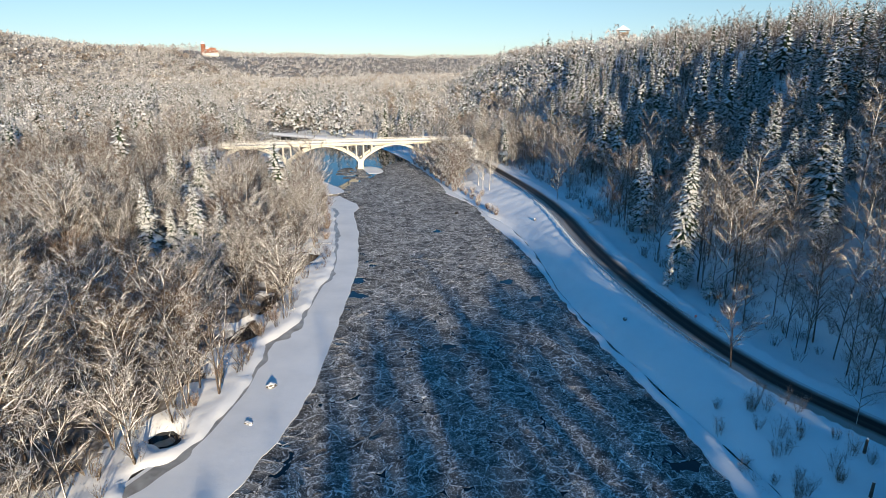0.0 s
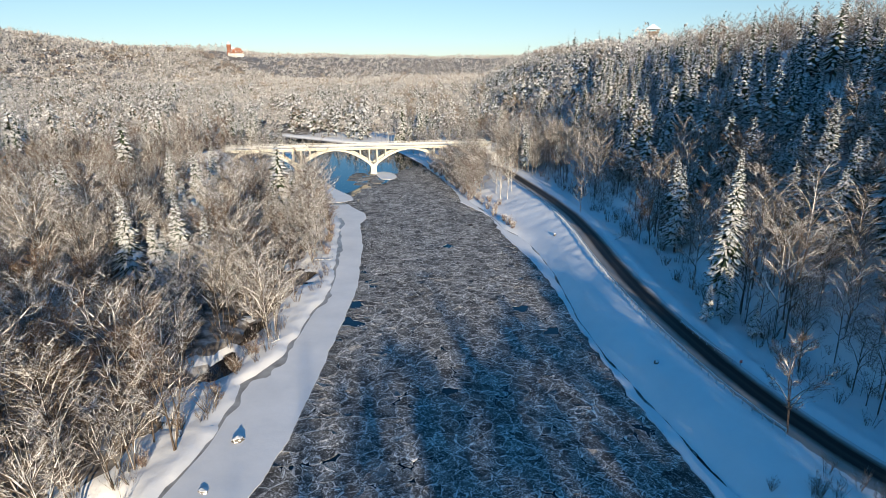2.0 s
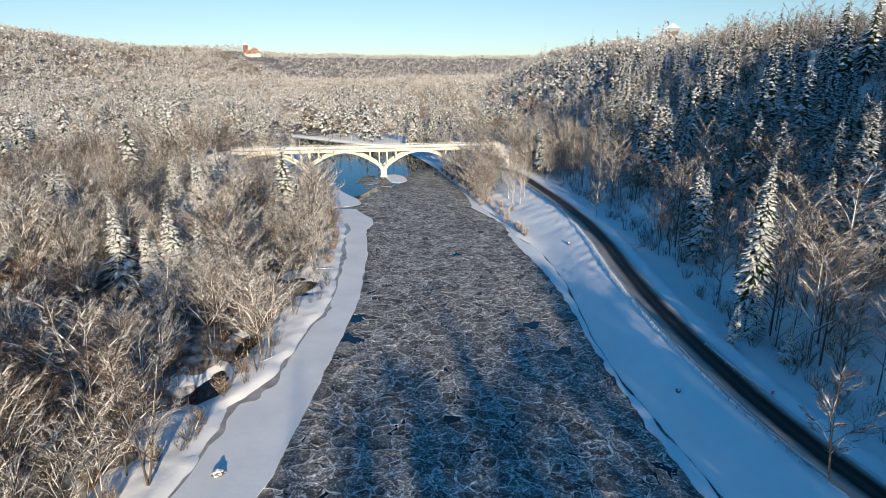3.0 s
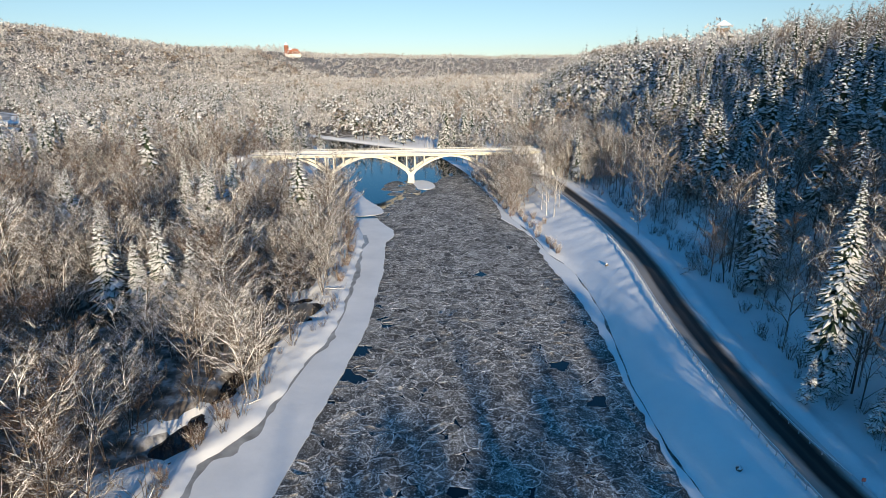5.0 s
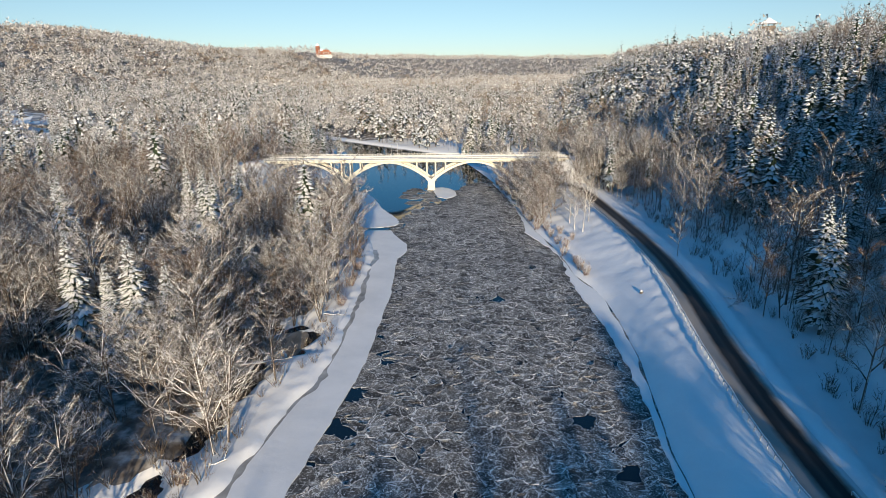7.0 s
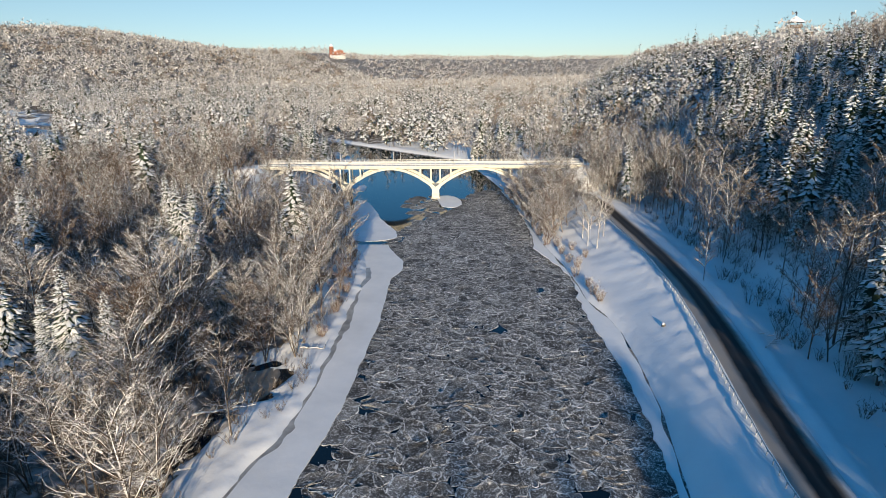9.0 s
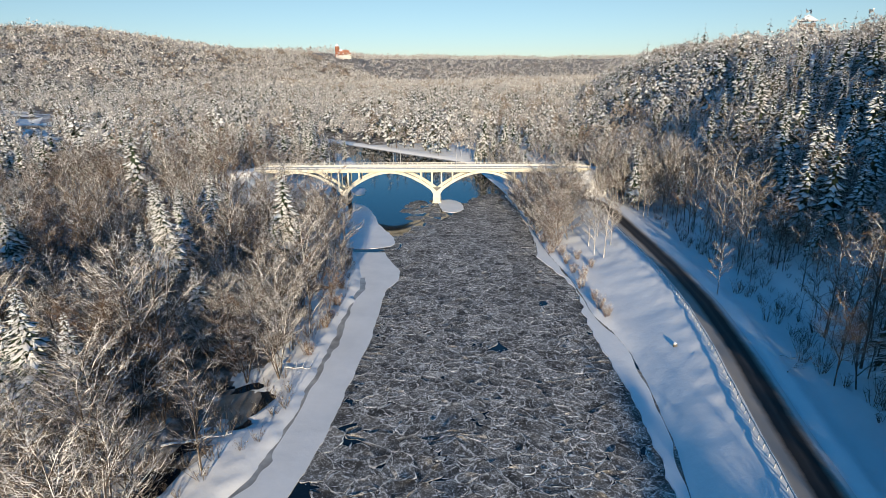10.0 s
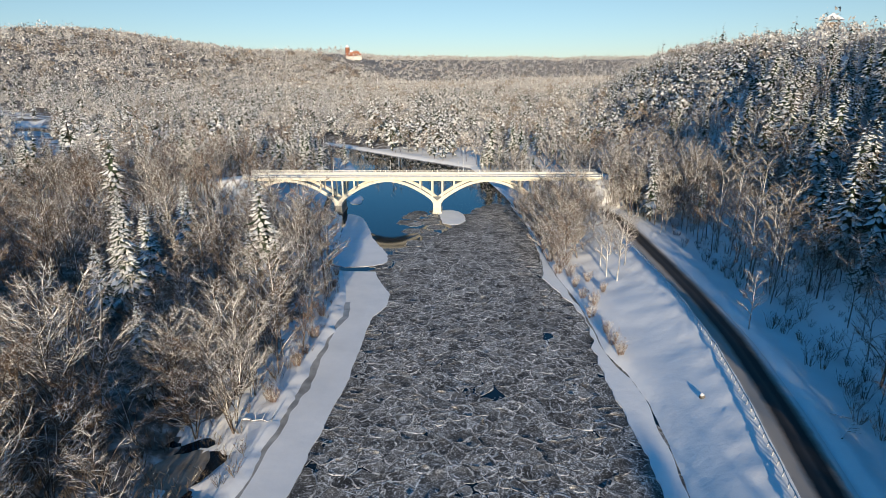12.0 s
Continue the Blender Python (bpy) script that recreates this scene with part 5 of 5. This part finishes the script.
for k, (x, y, sc) in enumerate(((19.4, 238.5, 1.0), (17.0, 243, 0.9), (21.5, 247, 0.85), (15.5, 250, 1.0), (18, 256, 0.9))):
    lone(("birch_tree", birch, birch_mats, "slender pale-barked birch on the river bank"), k, x, y, sc, turn=80 * k % 100 - 50)
willow_a = bare_tree(913, 17, 14, 8, 6, 1, 0.5, spread=0.36, first=0.15, rise=(0.4, 1.1), fork=2)
willow_b = bare_tree(914, 15, 13, 8, 6, 1, 0.5, spread=0.38, first=0.12, rise=(0.4, 1.0), fork=3)
for k, (x, y, sc) in enumerate(((7, 251.5, 1.0), (4.5, 258, 0.95), (9.5, 257, 0.9), (6, 265, 1.0), (1.5, 272, 0.9), (9, 272, 0.95), (-2, 284, 0.85), (5, 282, 1.0), (11, 264, 0.8), (-5, 298, 0.85), (3, 296, 0.95), (10, 288, 0.9), (0, 306, 0.8), (7, 306, 0.85), (11, 299, 1.0), (2.5, 255, 0.8), (-0.5, 264, 0.85), (-2.5, 275, 0.8), (-6, 288, 0.9), (-9, 302, 0.85), (-12, 309, 0.7), (-4, 306, 0.9), (6.5, 275, 1.0), (1, 288, 0.95), (14, 275, 0.85), (16, 290, 0.9), (24, 312, 0.95), (21, 309, 1.0), (28, 311, 1.0), (25, 305, 0.9))):
    lone(("willow_tree", (willow_a, willow_b)[k % 2], BROWN_MATS if k % 3 == 0 else BARE_MATS, "spreading bare willow by the water near the bridge"), k, x, y, sc, turn=67 * k % 100 - 50)
for k, (x, y, sc, brown) in enumerate(((-43, 161.5, 0.95, 1), (-48.5, 156.5, 0.9, 0), (-50, 144, 1.0, 1), (-45, 163, 0.8, 1), (-80, 259, 0.8, 0), (-83.6, 272.5, 0.75, 0), (-36.5, 121, 0.7, 0), (-39, 132, 0.9, 0))):
    lone(("willow_tree", (willow_b, willow_a)[k % 2], BROWN_MATS if brown else BARE_MATS, "spreading bare bank tree with snow along its limbs"), k, x, y, sc, turn=41 * k % 100 - 50)
for k, (x, y, sc) in enumerate(((62.8, 77.2, 0.75), (58, 70, 0.65), (64, 92, 0.9), (59, 104, 0.8), (42.5, 211, 0.6), (66, 84, 0.8))):
    lone(("tall_bare_tree", tall_fine[k % 6], BARE_MATS, "tall slender bare tree on the snowy slope"), k, x, y, sc, turn=33 * k % 100 - 50)


BUSH_MATS = [BARK, mottled("bush_twigs", [(0.35, (0.13, 0.085, 0.06)), (0.65, (0.24, 0.165, 0.12))], 0.4, 0.9), TWIG_SNOW]


def bush(seed, x, y, h, snow, label, stems=40, twigs=12, thin=0.055, open_out=0.5):
    (_, _, _), (v, f, m) = shrub(seed, h * 1.25, stems, twigs, snow, thin, open_out)
    ob = new("bush", tri_mesh("bush", v, f, m, BUSH_MATS))
    ob.location = (x, y, ground_z(x, y) - 0.05)
    tagged(ob, label, "bush", "bushes on the banks")


rb = random.Random(44)
for k in range(34):
    x, y = rb.uniform(40.5, 56.0), rb.uniform(58.5, 78.0)
    if x > 41 + (y - 58) * -0.25 and line_dist(np.array([x]), np.array([y]), ROAD)[0][0] > 5.5:
        bush(700 + k, x, y, rb.uniform(1.6, 3.2), 0.10, "thin leafless saplings in the snow below the road", 16, 9, 0.035, 0.4)
for k, (x, y) in enumerate(((-51, 230), (-38, 183.6), (-40, 195), (-38.6, 188), (-36.0, 172), (-43.5, 205), (-48, 222), (-55, 234), (-35.6, 112), (-36.8, 98), (-38.2, 88), (-37.5, 107), (-39.5, 80))):
    bush(730 + k, x, y, 2.0 + 0.4 * (k % 3), 0.3, "reddish leafless bush on the snowy bank")
for k, (x, y) in enumerate(((-72, 262), (-74, 270), (-78, 280), (-82, 288), (-88, 296), (-94, 300), (-72, 253), (-80, 274), (-86, 283), (-92, 290), (-97, 296), (-76, 248))):
    bush(790 + k, x, y, 2.6 + 0.5 * (k % 3), 0.45, "dense leafless bush on the bank by the bridge")
for k, (x, y) in enumerate(((16.5, 211), (13.5, 219), (17.5, 206), (11.5, 229), (9.5, 236), (14, 225), (12.5, 240), (19, 202), (8, 243), (16, 233))):
    bush(760 + k, x, y, 2.2 + 0.4 * (k % 3), 0.45, "frosted brown bush on the snowy bank")


for k in range(22):
    y = 246 + 3.4 * k
    x = float(np.interp(y, RIGHT_BANK[:, 1], RIGHT_BANK[:, 0])) + 0.8 + 1.5 * (k % 3)
    bush(820 + k, x, y, 3.0 + 0.7 * (k % 3), 0.45, "frosted bush overhanging the shore near the bridge", 34, 12, 0.075, 0.6)


# ---- stones, logs, ice lumps ----
ROCK = mottled("wet_dark_stone", [(0.3, (0.05, 0.045, 0.04)), (0.7, (0.20, 0.18, 0.16))], 1.5, 0.7, 4.0, 0.5, 0.05)


def boulder(seed, x, y, z, size, mats_cap, label):
    """A lumpy stone, with snow on its upper faces."""
    r = random.Random(seed)
    bm = bmesh.new()
    bmesh.ops.create_icosphere(bm, subdivisions=3, radius=1)
    for v in bm.verts:
        k = 1 + 0.28 * noise.noise(v.co * 1.7 + Vector((seed, 0, 0))) + 0.12 * noise.noise(v.co * 4 + Vector((0, seed, 0)))
        v.co = Vector((v.co.x * size[0], v.co.y * size[1], v.co.z * size[2])) * k
    me = bpy.data.meshes.new("boulder")
    bm.to_mesh(me)
    bm.free()
    for m in mats_cap:
        me.materials.append(m)
    for p in me.polygons:
        p.material_index = 1 if p.normal.z > 0.45 else 0
        p.use_smooth = True
    ob = new("boulder", me)
    ob.location = (x, y, z)
    ob.rotation_euler = (0, 0, r.uniform(0, 6))
    tagged(ob, label, "boulder")


boulder(1, -29.3, 87.1, 0.25, (0.9, 0.7, 0.65), [ROCK, SNOW], "snow-capped stone frozen into the ice shelf")
boulder(2, -29.8, 76.5, 0.18, (0.8, 0.5, 0.3), [ROCK, SNOW], "low snow-capped stone in the ice shelf")
boulder(3, 30.3, 185.3, ground_z(30.3, 185.3) + 0.15, (0.45, 0.4, 0.55), [ROCK, SNOW], "dark stone in the snow of the bank")
boulder(4, 36.7, 107.0, ground_z(36.7, 107.0) + 0.1, (0.45, 0.4, 0.45), [ROCK, SNOW], "dark stone in the snow of the bank")
for k, (x, y, s) in enumerate(((38.4, 76, 0.8), (39.3, 71.0, 0.9), (40.2, 67.2, 1.0), (41.8, 61.5, 0.9), (39.0, 73.6, 0.6), (40.6, 69, 0.5), (38.0, 78.2, 0.5))):
    boulder(10 + k, x, y, ground_z(x, y) + 0.05, (s, s * 0.75, s * 0.45), [ROCK, SNOW], "wet dark stone showing through the snow of the shore")

# grey ice and dark water where a side stream lies behind the left bank
POND_ICE = mottled("brown_pond_ice", [(0.3, (0.20, 0.165, 0.125)), (0.7, (0.42, 0.37, 0.31))], 0.35, 0.4, spec=0.4)


def pond(poly, z, label):
    ob = slab("pond_ice", rounded(poly, 0.2, 9), z, 0.5, [POND_ICE])
    tagged(ob, label, "pond ice", kind="structure")


pond([(-45, 148.5), (-46, 153), (-45.5, 157), (-42, 158), (-39.5, 161), (-38, 158.5), (-37.5, 155), (-36.5, 150), (-39, 147), (-42, 146.5)], 0.07, "brown frozen pond behind the river bank")
pond([(-43, 70.5), (-41, 73.5), (-39, 73.8), (-38.2, 71.5), (-40.5, 70.2)], 0.07, "thin brown ice on a side pool")


def fallen(x0, y0, x1, y1, r, lift, label):
    a, b = Vector((x0, y0, ground_z(x0, y0) + lift)), Vector((x1, y1, ground_z(x1, y1) + lift * 0.6))
    root = tagged(new("fallen_tree"), label, "fallen tree")
    m = Mesh()
    n = 6
    pts = [a.lerp(b, i / n) + Vector((0, 0, 0.15 * math.sin(i * 2.1))) for i in range(n + 1)]
    d = (b - a).normalized()
    s = d.cross(Vector((0, 0, 1))).normalized()
    u = s.cross(d)
    rows = []
    for i, p in enumerate(pts):
        rr = r * (1 - 0.75 * i / n)
        rows.append(len(m.v))
        m.v += [p + s * math.cos(t) * rr + u * math.sin(t) * rr for t in np.linspace(0, 6.283, 7)[:-1]]
    for p, q in zip(rows[:-1], rows[1:]):
        for k in range(6):
            m.f += [(p + k, p + (k + 1) % 6, q + (k + 1) % 6), (p + k, q + (k + 1) % 6, q + k)]
            up = k in (0, 1, 2)
            m.m += [1 if up else 0] * 2
    v, f, mi = m.arrays()
    t = new("trunk", tri_mesh("trunk", v, f, mi, [BARK, SNOW]))
    t.parent = root
    rr = random.Random(int(x0 * 7))
    for i in range(8):
        br = Mesh()
        p = a.lerp(b, rr.uniform(.3, 1))
        q = p + s * rr.uniform(-2, 2) + Vector((0, 0, rr.uniform(0.2, 1.4))) + d * rr.uniform(0, 1)
        br.tube([p, q], [0.07, 0.015], 0, 3)
        br.blade(p + Vector((0, 0, .07)), q + Vector((0, 0, .03)), 0.12, 1, 1)
        v, f, mi = br.arrays()
        t = new("branch", tri_mesh("branch", v, f, mi, [BARK, SNOW]))
        t.parent = root


fallen(-41, 113, -32.5, 117.5, 0.28, 0.6, "fallen snow-covered trunk leaning out over the bank")
fallen(-44, 141, -36, 146, 0.25, 0.8, "fallen snowy trunk at the edge of the bank")
fallen(-38, 166, -33.5, 167, 0.18, 0.3, "snowy branch lying on the bank")
fallen(77, 124, 84, 128, 0.3, 0.4, "fallen dark trunk lying on the snowy slope")
fallen(66, 222, 73, 226, 0.3, 0.4, "fallen dark trunk lying on the snowy slope")
fallen(46, 176, 49, 181, 0.12, 0.3, "thin fallen branch in the snow by the road")
fallen(47, 183, 51, 182, 0.10, 0.3, "thin fallen branch in the snow by the road")


# ---- road furniture ----
def guardrail(line, label, y0, y1):
    pts = resample(line, 2.0)
    pts = pts[(pts[:, 1] >= y0) & (pts[:, 1] <= y1)]
    nrm = side_of(pts)
    root = tagged(new("guardrail"), label, "guardrail")
    prof = ((0.0, 0.42), (0.07, 0.47), (0.0, 0.57), (0.07, 0.67), (0.0, 0.73))
    v, f = [], []
    for p, q in zip(pts, nrm):
        z = ground_z(*p)
        v += [(p[0] + q[0] * o, p[1] + q[1] * o, z + h + 0.12) for o, h in prof] + [(p[0] + q[0] * -0.05, p[1] + q[1] * -0.05, z + 0.90)]
    k = 6
    for i in range(len(pts) - 1):
        f += [(i * k + j, i * k + j + 1, (i + 1) * k + j + 1, (i + 1) * k + j) for j in range(k - 1)]
    mesh_object("beam", v, f, [METAL], None, False, root)
    v, f = [], []
    for i, (p, q) in enumerate(zip(pts, nrm)):
        z = ground_z(*p) + 0.86
        v += [(p[0] - q[0] * 0.07, p[1] - q[1] * 0.07, z), (p[0], p[1], z + 0.06 + 0.03 * math.sin(i * 1.7)), (p[0] + q[0] * 0.07, p[1] + q[1] * 0.07, z)]
    for i in range(len(pts) - 1):
        f += [(i * 3 + j, i * 3 + j + 1, i * 3 + j + 4, i * 3 + j + 3) for j in (0, 1)]
    mesh_object("snow_cap", v, f, [SNOW], None, True, root)
    me = None
    for p, q in zip(pts, nrm):
        if me is None:
            bm = bmesh.new()
            bmesh.ops.create_cube(bm, size=1, matrix=Matrix.Translation((0, 0, 0.3)) @ Matrix.Diagonal((0.12, 0.10, 1.0, 1)))
            ob = part("post", bm, METAL, root)
            me = ob.data
        else:
            ob = new("post", me)
            ob.parent = root
        ob.location = (p[0] - q[0] * 0.08, p[1] - q[1] * 0.08, ground_z(*p))
        ob.rotation_euler = (0, 0, math.atan2(q[1], q[0]))


centre = resample(ROAD, 2.0)
guardrail(centre - side_of(centre) * 5.0, "long galvanised guardrail with snow on it beside the road", 84, 296)
guardrail(np.array([(48.9, 105.6), (47.2, 111), (46.1, 117.5), (45.6, 121)]), "short galvanised guardrail on the inner side of the bend", 100, 130)


def marker(x, y, label, red=True):
    root = tagged(new("road_marker"), label, "road marker")
    bm = bmesh.new()
    bmesh.ops.create_cone(bm, cap_ends=True, segments=8, radius1=0.05, radius2=0.05, depth=1.3, matrix=Matrix.Translation((0, 0, 0.65)))
    part("post", bm, METAL, root)
    bm = bmesh.new()
    bmesh.ops.create_cube(bm, size=1, matrix=Matrix.Translation((0, -0.07, 1.1)) @ Matrix.Diagonal((0.45, 0.03, 0.5, 1)))
    part("plate", bm, RED_PAINT if red else RAIL_PAINT, root)
    root.location = (x, y, ground_z(x, y))


RED_PAINT = mottled("faded_red_paint", [(0.3, (0.50, 0.12, 0.10)), (0.7, (0.62, 0.20, 0.16))], 2.0, 0.5)
marker(49.6, 104.4, "red and white marker plate at the guardrail's end")

# pale posts beside the far part of the road
for k, y in enumerate((58.0, 64.0)):
    root = new("tree_stump_post")
    tagged(root, "snow-topped dark post standing in the snow by the road", "post")
    x = 52.0 + k * 3
    bm = bmesh.new()
    bmesh.ops.create_cone(bm, cap_ends=True, segments=9, radius1=0.2, radius2=0.16, depth=2.2, matrix=Matrix.Translation((0, 0, 1.0)))
    part("post", bm, BARK, root)
    bm = bmesh.new()
    bmesh.ops.create_cone(bm, cap_ends=True, segments=9, radius1=0.2, radius2=0.08, depth=0.2, matrix=Matrix.Translation((0, 0, 2.2)))
    part("snow_cap", bm, SNOW, root)
    root.location = (x, y, ground_z(x, y))


# ---- the road beyond the bridge, with a car on it ----
def lroad_lift(pts):
    return height(pts[:, 0], pts[:, 1])


lroad = ribbon("road", LROAD[2:], [-4.5, -3.2, -1, 1, 3.2, 4.5], [0.25, 0.35, 0.4, 0.4, 0.35, 0.25], [mottled("snowy_asphalt", [(0.35, (0.20, 0.20, 0.205)), (0.65, (0.55, 0.55, 0.56))], 0.12, 0.6)], 4.0, lroad_lift)
tagged(lroad, "partly cleared snowy road through the woods", "road", kind="structure")


def car(x, y, turn):
    root = tagged(new("car"), "dark car driving on the snowy road", "car")
    paint = mottled("dark_car_paint", [(0.3, (0.02, 0.022, 0.027)), (0.7, (0.035, 0.037, 0.045))], 1.0, 0.25, spec=0.5)
    glass = mottled("dark_glass", [(0.3, (0.01, 0.012, 0.014)), (0.7, (0.02, 0.022, 0.025))], 1.0, 0.08, spec=0.6)
    tyre = mottled("tyre_rubber", [(0.3, (0.015, 0.015, 0.015)), (0.7, (0.03, 0.03, 0.03))], 1.0, 0.8)

    def loft(rows):
        bm = bmesh.new()
        rings = [[bm.verts.new((sx * w, yy, zz)) for sx, zz in ((-1, z0), (1, z0), (1, z1), (-1, z1))] for yy, w, z0, z1 in rows]
        for a, b in zip(rings[:-1], rings[1:]):
            for k in range(4):
                bm.faces.new((a[k], a[(k + 1) % 4], b[(k + 1) % 4], b[k]))
        bm.faces.new(rings[0]), bm.faces.new(rings[-1])
        return bm

    part("body", loft(((-2.2, 0.75, 0.35, 0.75), (-2.0, 0.88, 0.3, 0.95), (0, 0.9, 0.28, 1.0), (1.6, 0.88, 0.3, 0.9), (2.2, 0.72, 0.38, 0.65))), paint, root)
    part("cabin", loft(((-1.9, 0.7, 0.9, 1.0), (-1.3, 0.66, 0.95, 1.42), (0.2, 0.66, 0.95, 1.46), (1.0, 0.72, 0.9, 0.98))), glass, root)
    for sx in (-0.8, 0.8):
        for yy in (-1.35, 1.4):
            bm = bmesh.new()
            bmesh.ops.create_cone(bm, cap_ends=True, segments=16, radius1=0.33, radius2=0.33, depth=0.22, matrix=Matrix.Translation((sx, yy, 0.33)) @ Matrix.Rotation(math.pi / 2, 4, "Y"))
            part("wheel", bm, tyre, root)
    root.location = (x, y, ground_z(x, y) + 0.42)
    root.rotation_euler = (0, 0, turn)


car(-377.0, 434.5, 0.85)


# ---- castle on the far hill ----
BRICK = mottled("red_brick", [(0.3, (0.24, 0.085, 0.05)), (0.7, (0.36, 0.15, 0.09))], 0.3, 0.9)
TILE = mottled("red_roof_tiles", [(0.3, (0.30, 0.11, 0.06)), (0.7, (0.44, 0.20, 0.12))], 0.3, 0.85)
WHITE_WALL = mottled("whitewashed_wall", [(0.3, (0.62, 0.60, 0.56)), (0.7, (0.80, 0.78, 0.74))], 0.3, 0.9)


def castle():
    root = tagged(new("castle"), "red brick castle with a round tower and snowy roofs", "castle")
    bm = bmesh.new()
    bmesh.ops.create_cone(bm, cap_ends=True, segments=24, radius1=7.0, radius2=6.6, depth=34, matrix=Matrix.Translation((-9, 0, 17)))
    tower = part("tower", bm, BRICK, root)
    bm = bmesh.new()
    bmesh.ops.create_cone(bm, cap_ends=True, segments=24, radius1=7.4, radius2=0.2, depth=9, matrix=Matrix.Translation((-9, 0, 38.5)))
    part("tower_roof", bm, SNOW, root, "snow-covered conical roof")
    for k in range(5):
        a = -math.pi / 2 + (k - 2) * 0.5
        bm = bmesh.new()
        bmesh.ops.create_cube(bm, size=1, matrix=Matrix.Translation((-9 + 6.7 * math.cos(a), 6.7 * math.sin(a), 28)) @ Matrix.Rotation(a, 4, "Z") @ Matrix.Diagonal((0.5, 1.0, 3.0, 1)))
        part("window", bm, ROCK, tower)
    for name, x, w, d, h, rh, mat, rmat in (("hall", 12, 30, 12, 16, 7, BRICK, TILE), ("wing", 26, 12, 12, 11, 5, WHITE_WALL, TILE), ("gate_tower", 2, 9, 9, 20, 6, BRICK, SNOW)):
        bm = bmesh.new()
        bmesh.ops.create_cube(bm, size=1, matrix=Matrix.Translation((x, 0, h / 2)) @ Matrix.Diagonal((w, d, h, 1)))
        body = part(name, bm, mat, root)
        bm = bmesh.new()
        vs = [bm.verts.new(p) for p in ((x - w / 2 - .6, -d / 2 - .6, h), (x + w / 2 + .6, -d / 2 - .6, h), (x + w / 2 + .6, d / 2 + .6, h), (x - w / 2 - .6, d / 2 + .6, h), (x - w / 2 + 1, 0, h + rh), (x + w / 2 - 1, 0, h + rh))]
        for q in ((0, 1, 5, 4), (2, 3, 4, 5), (1, 2, 5), (3, 0, 4), (3, 2, 1, 0)):
            bm.faces.new([vs[i] for i in q])
        part("roof", bm, rmat, body)
        for k in range(int(w // 4)):
            bm = bmesh.new()
            bmesh.ops.create_cube(bm, size=1, matrix=Matrix.Translation((x - w / 2 + 2 + 4 * k, -d / 2 - 0.02, h * 0.6)) @ Matrix.Diagonal((1.2, 0.2, 2.2, 1)))
            part("window", bm, ROCK, body)
    bm = bmesh.new()
    bmesh.ops.create_cube(bm, size=1, matrix=Matrix.Translation((10, -14, 3)) @ Matrix.Diagonal((46, 2, 10, 1)))
    part("curtain_wall", bm, WHITE_WALL, root)
    root.location, root.scale = (-612, 1586, CASTLE_Z), (0.85, 0.85, 0.85)
    root.rotation_euler = (0, 0, radians(21))


CASTLE_Z = ground_z(-612, 1586) - 4
castle()


# ---- pavilion tower on the right ridge ----
def lookout():
    root = tagged(new("lookout_tower"), "timber lookout tower with a snowy pyramid roof", "lookout tower")
    wood = mottled("weathered_timber", [(0.3, (0.15, 0.11, 0.08)), (0.7, (0.30, 0.23, 0.17))], 0.6, 0.85)
    for sx in (-4.5, 4.5):
        for sy in (-4.5, 4.5):
            bm = bmesh.new()
            bmesh.ops.create_cube(bm, size=1, matrix=Matrix.Translation((sx, sy, 8)) @ Matrix.Diagonal((0.6, 0.6, 24, 1)))
            part("leg", bm, wood, root)
    for z, w, h in ((10, 10.2, 0.5), (16.2, 11.5, 0.5)):
        bm = bmesh.new()
        bmesh.ops.create_cube(bm, size=1, matrix=Matrix.Translation((0, 0, z)) @ Matrix.Diagonal((w, w, h, 1)))
        part("floor", bm, wood, root)
    bm = bmesh.new()
    bmesh.ops.create_cube(bm, size=1, matrix=Matrix.Translation((0, 0, 13)) @ Matrix.Diagonal((9.4, 9.4, 5.4, 1)))
    cabin = part("cabin", bm, wood, root)
    for k in (-1, 0, 1):
        bm = bmesh.new()
        bmesh.ops.create_cube(bm, size=1, matrix=Matrix.Translation((k * 2.8, -4.72, 13.4)) @ Matrix.Diagonal((1.6, 0.1, 1.6, 1)))
        part("window", bm, ROCK, cabin)
    for sx, sy, lx, ly in ((0, -5.5, 11.2, 0.2), (0, 5.5, 11.2, 0.2), (-5.5, 0, 0.2, 11.2), (5.5, 0, 0.2, 11.2)):
        bm = bmesh.new()
        bmesh.ops.create_cube(bm, size=1, matrix=Matrix.Translation((sx, sy, 17.1)) @ Matrix.Diagonal((lx, ly, 1.1, 1)))
        part("balustrade", bm, wood, root)
    bm = bmesh.new()
    bmesh.ops.create_cone(bm, cap_ends=True, segments=4, radius1=10.2, radius2=0.3, depth=5.2, matrix=Matrix.Translation((0, 0, 22.2)) @ Matrix.Rotation(math.pi / 4, 4, "Z"))
    part("roof", bm, SNOW, root, "snow-covered pyramid roof")
    root.location = (187, 643, 91 - 24.8)
    root.rotation_euler = (0, 0, radians(-12))


lookout()
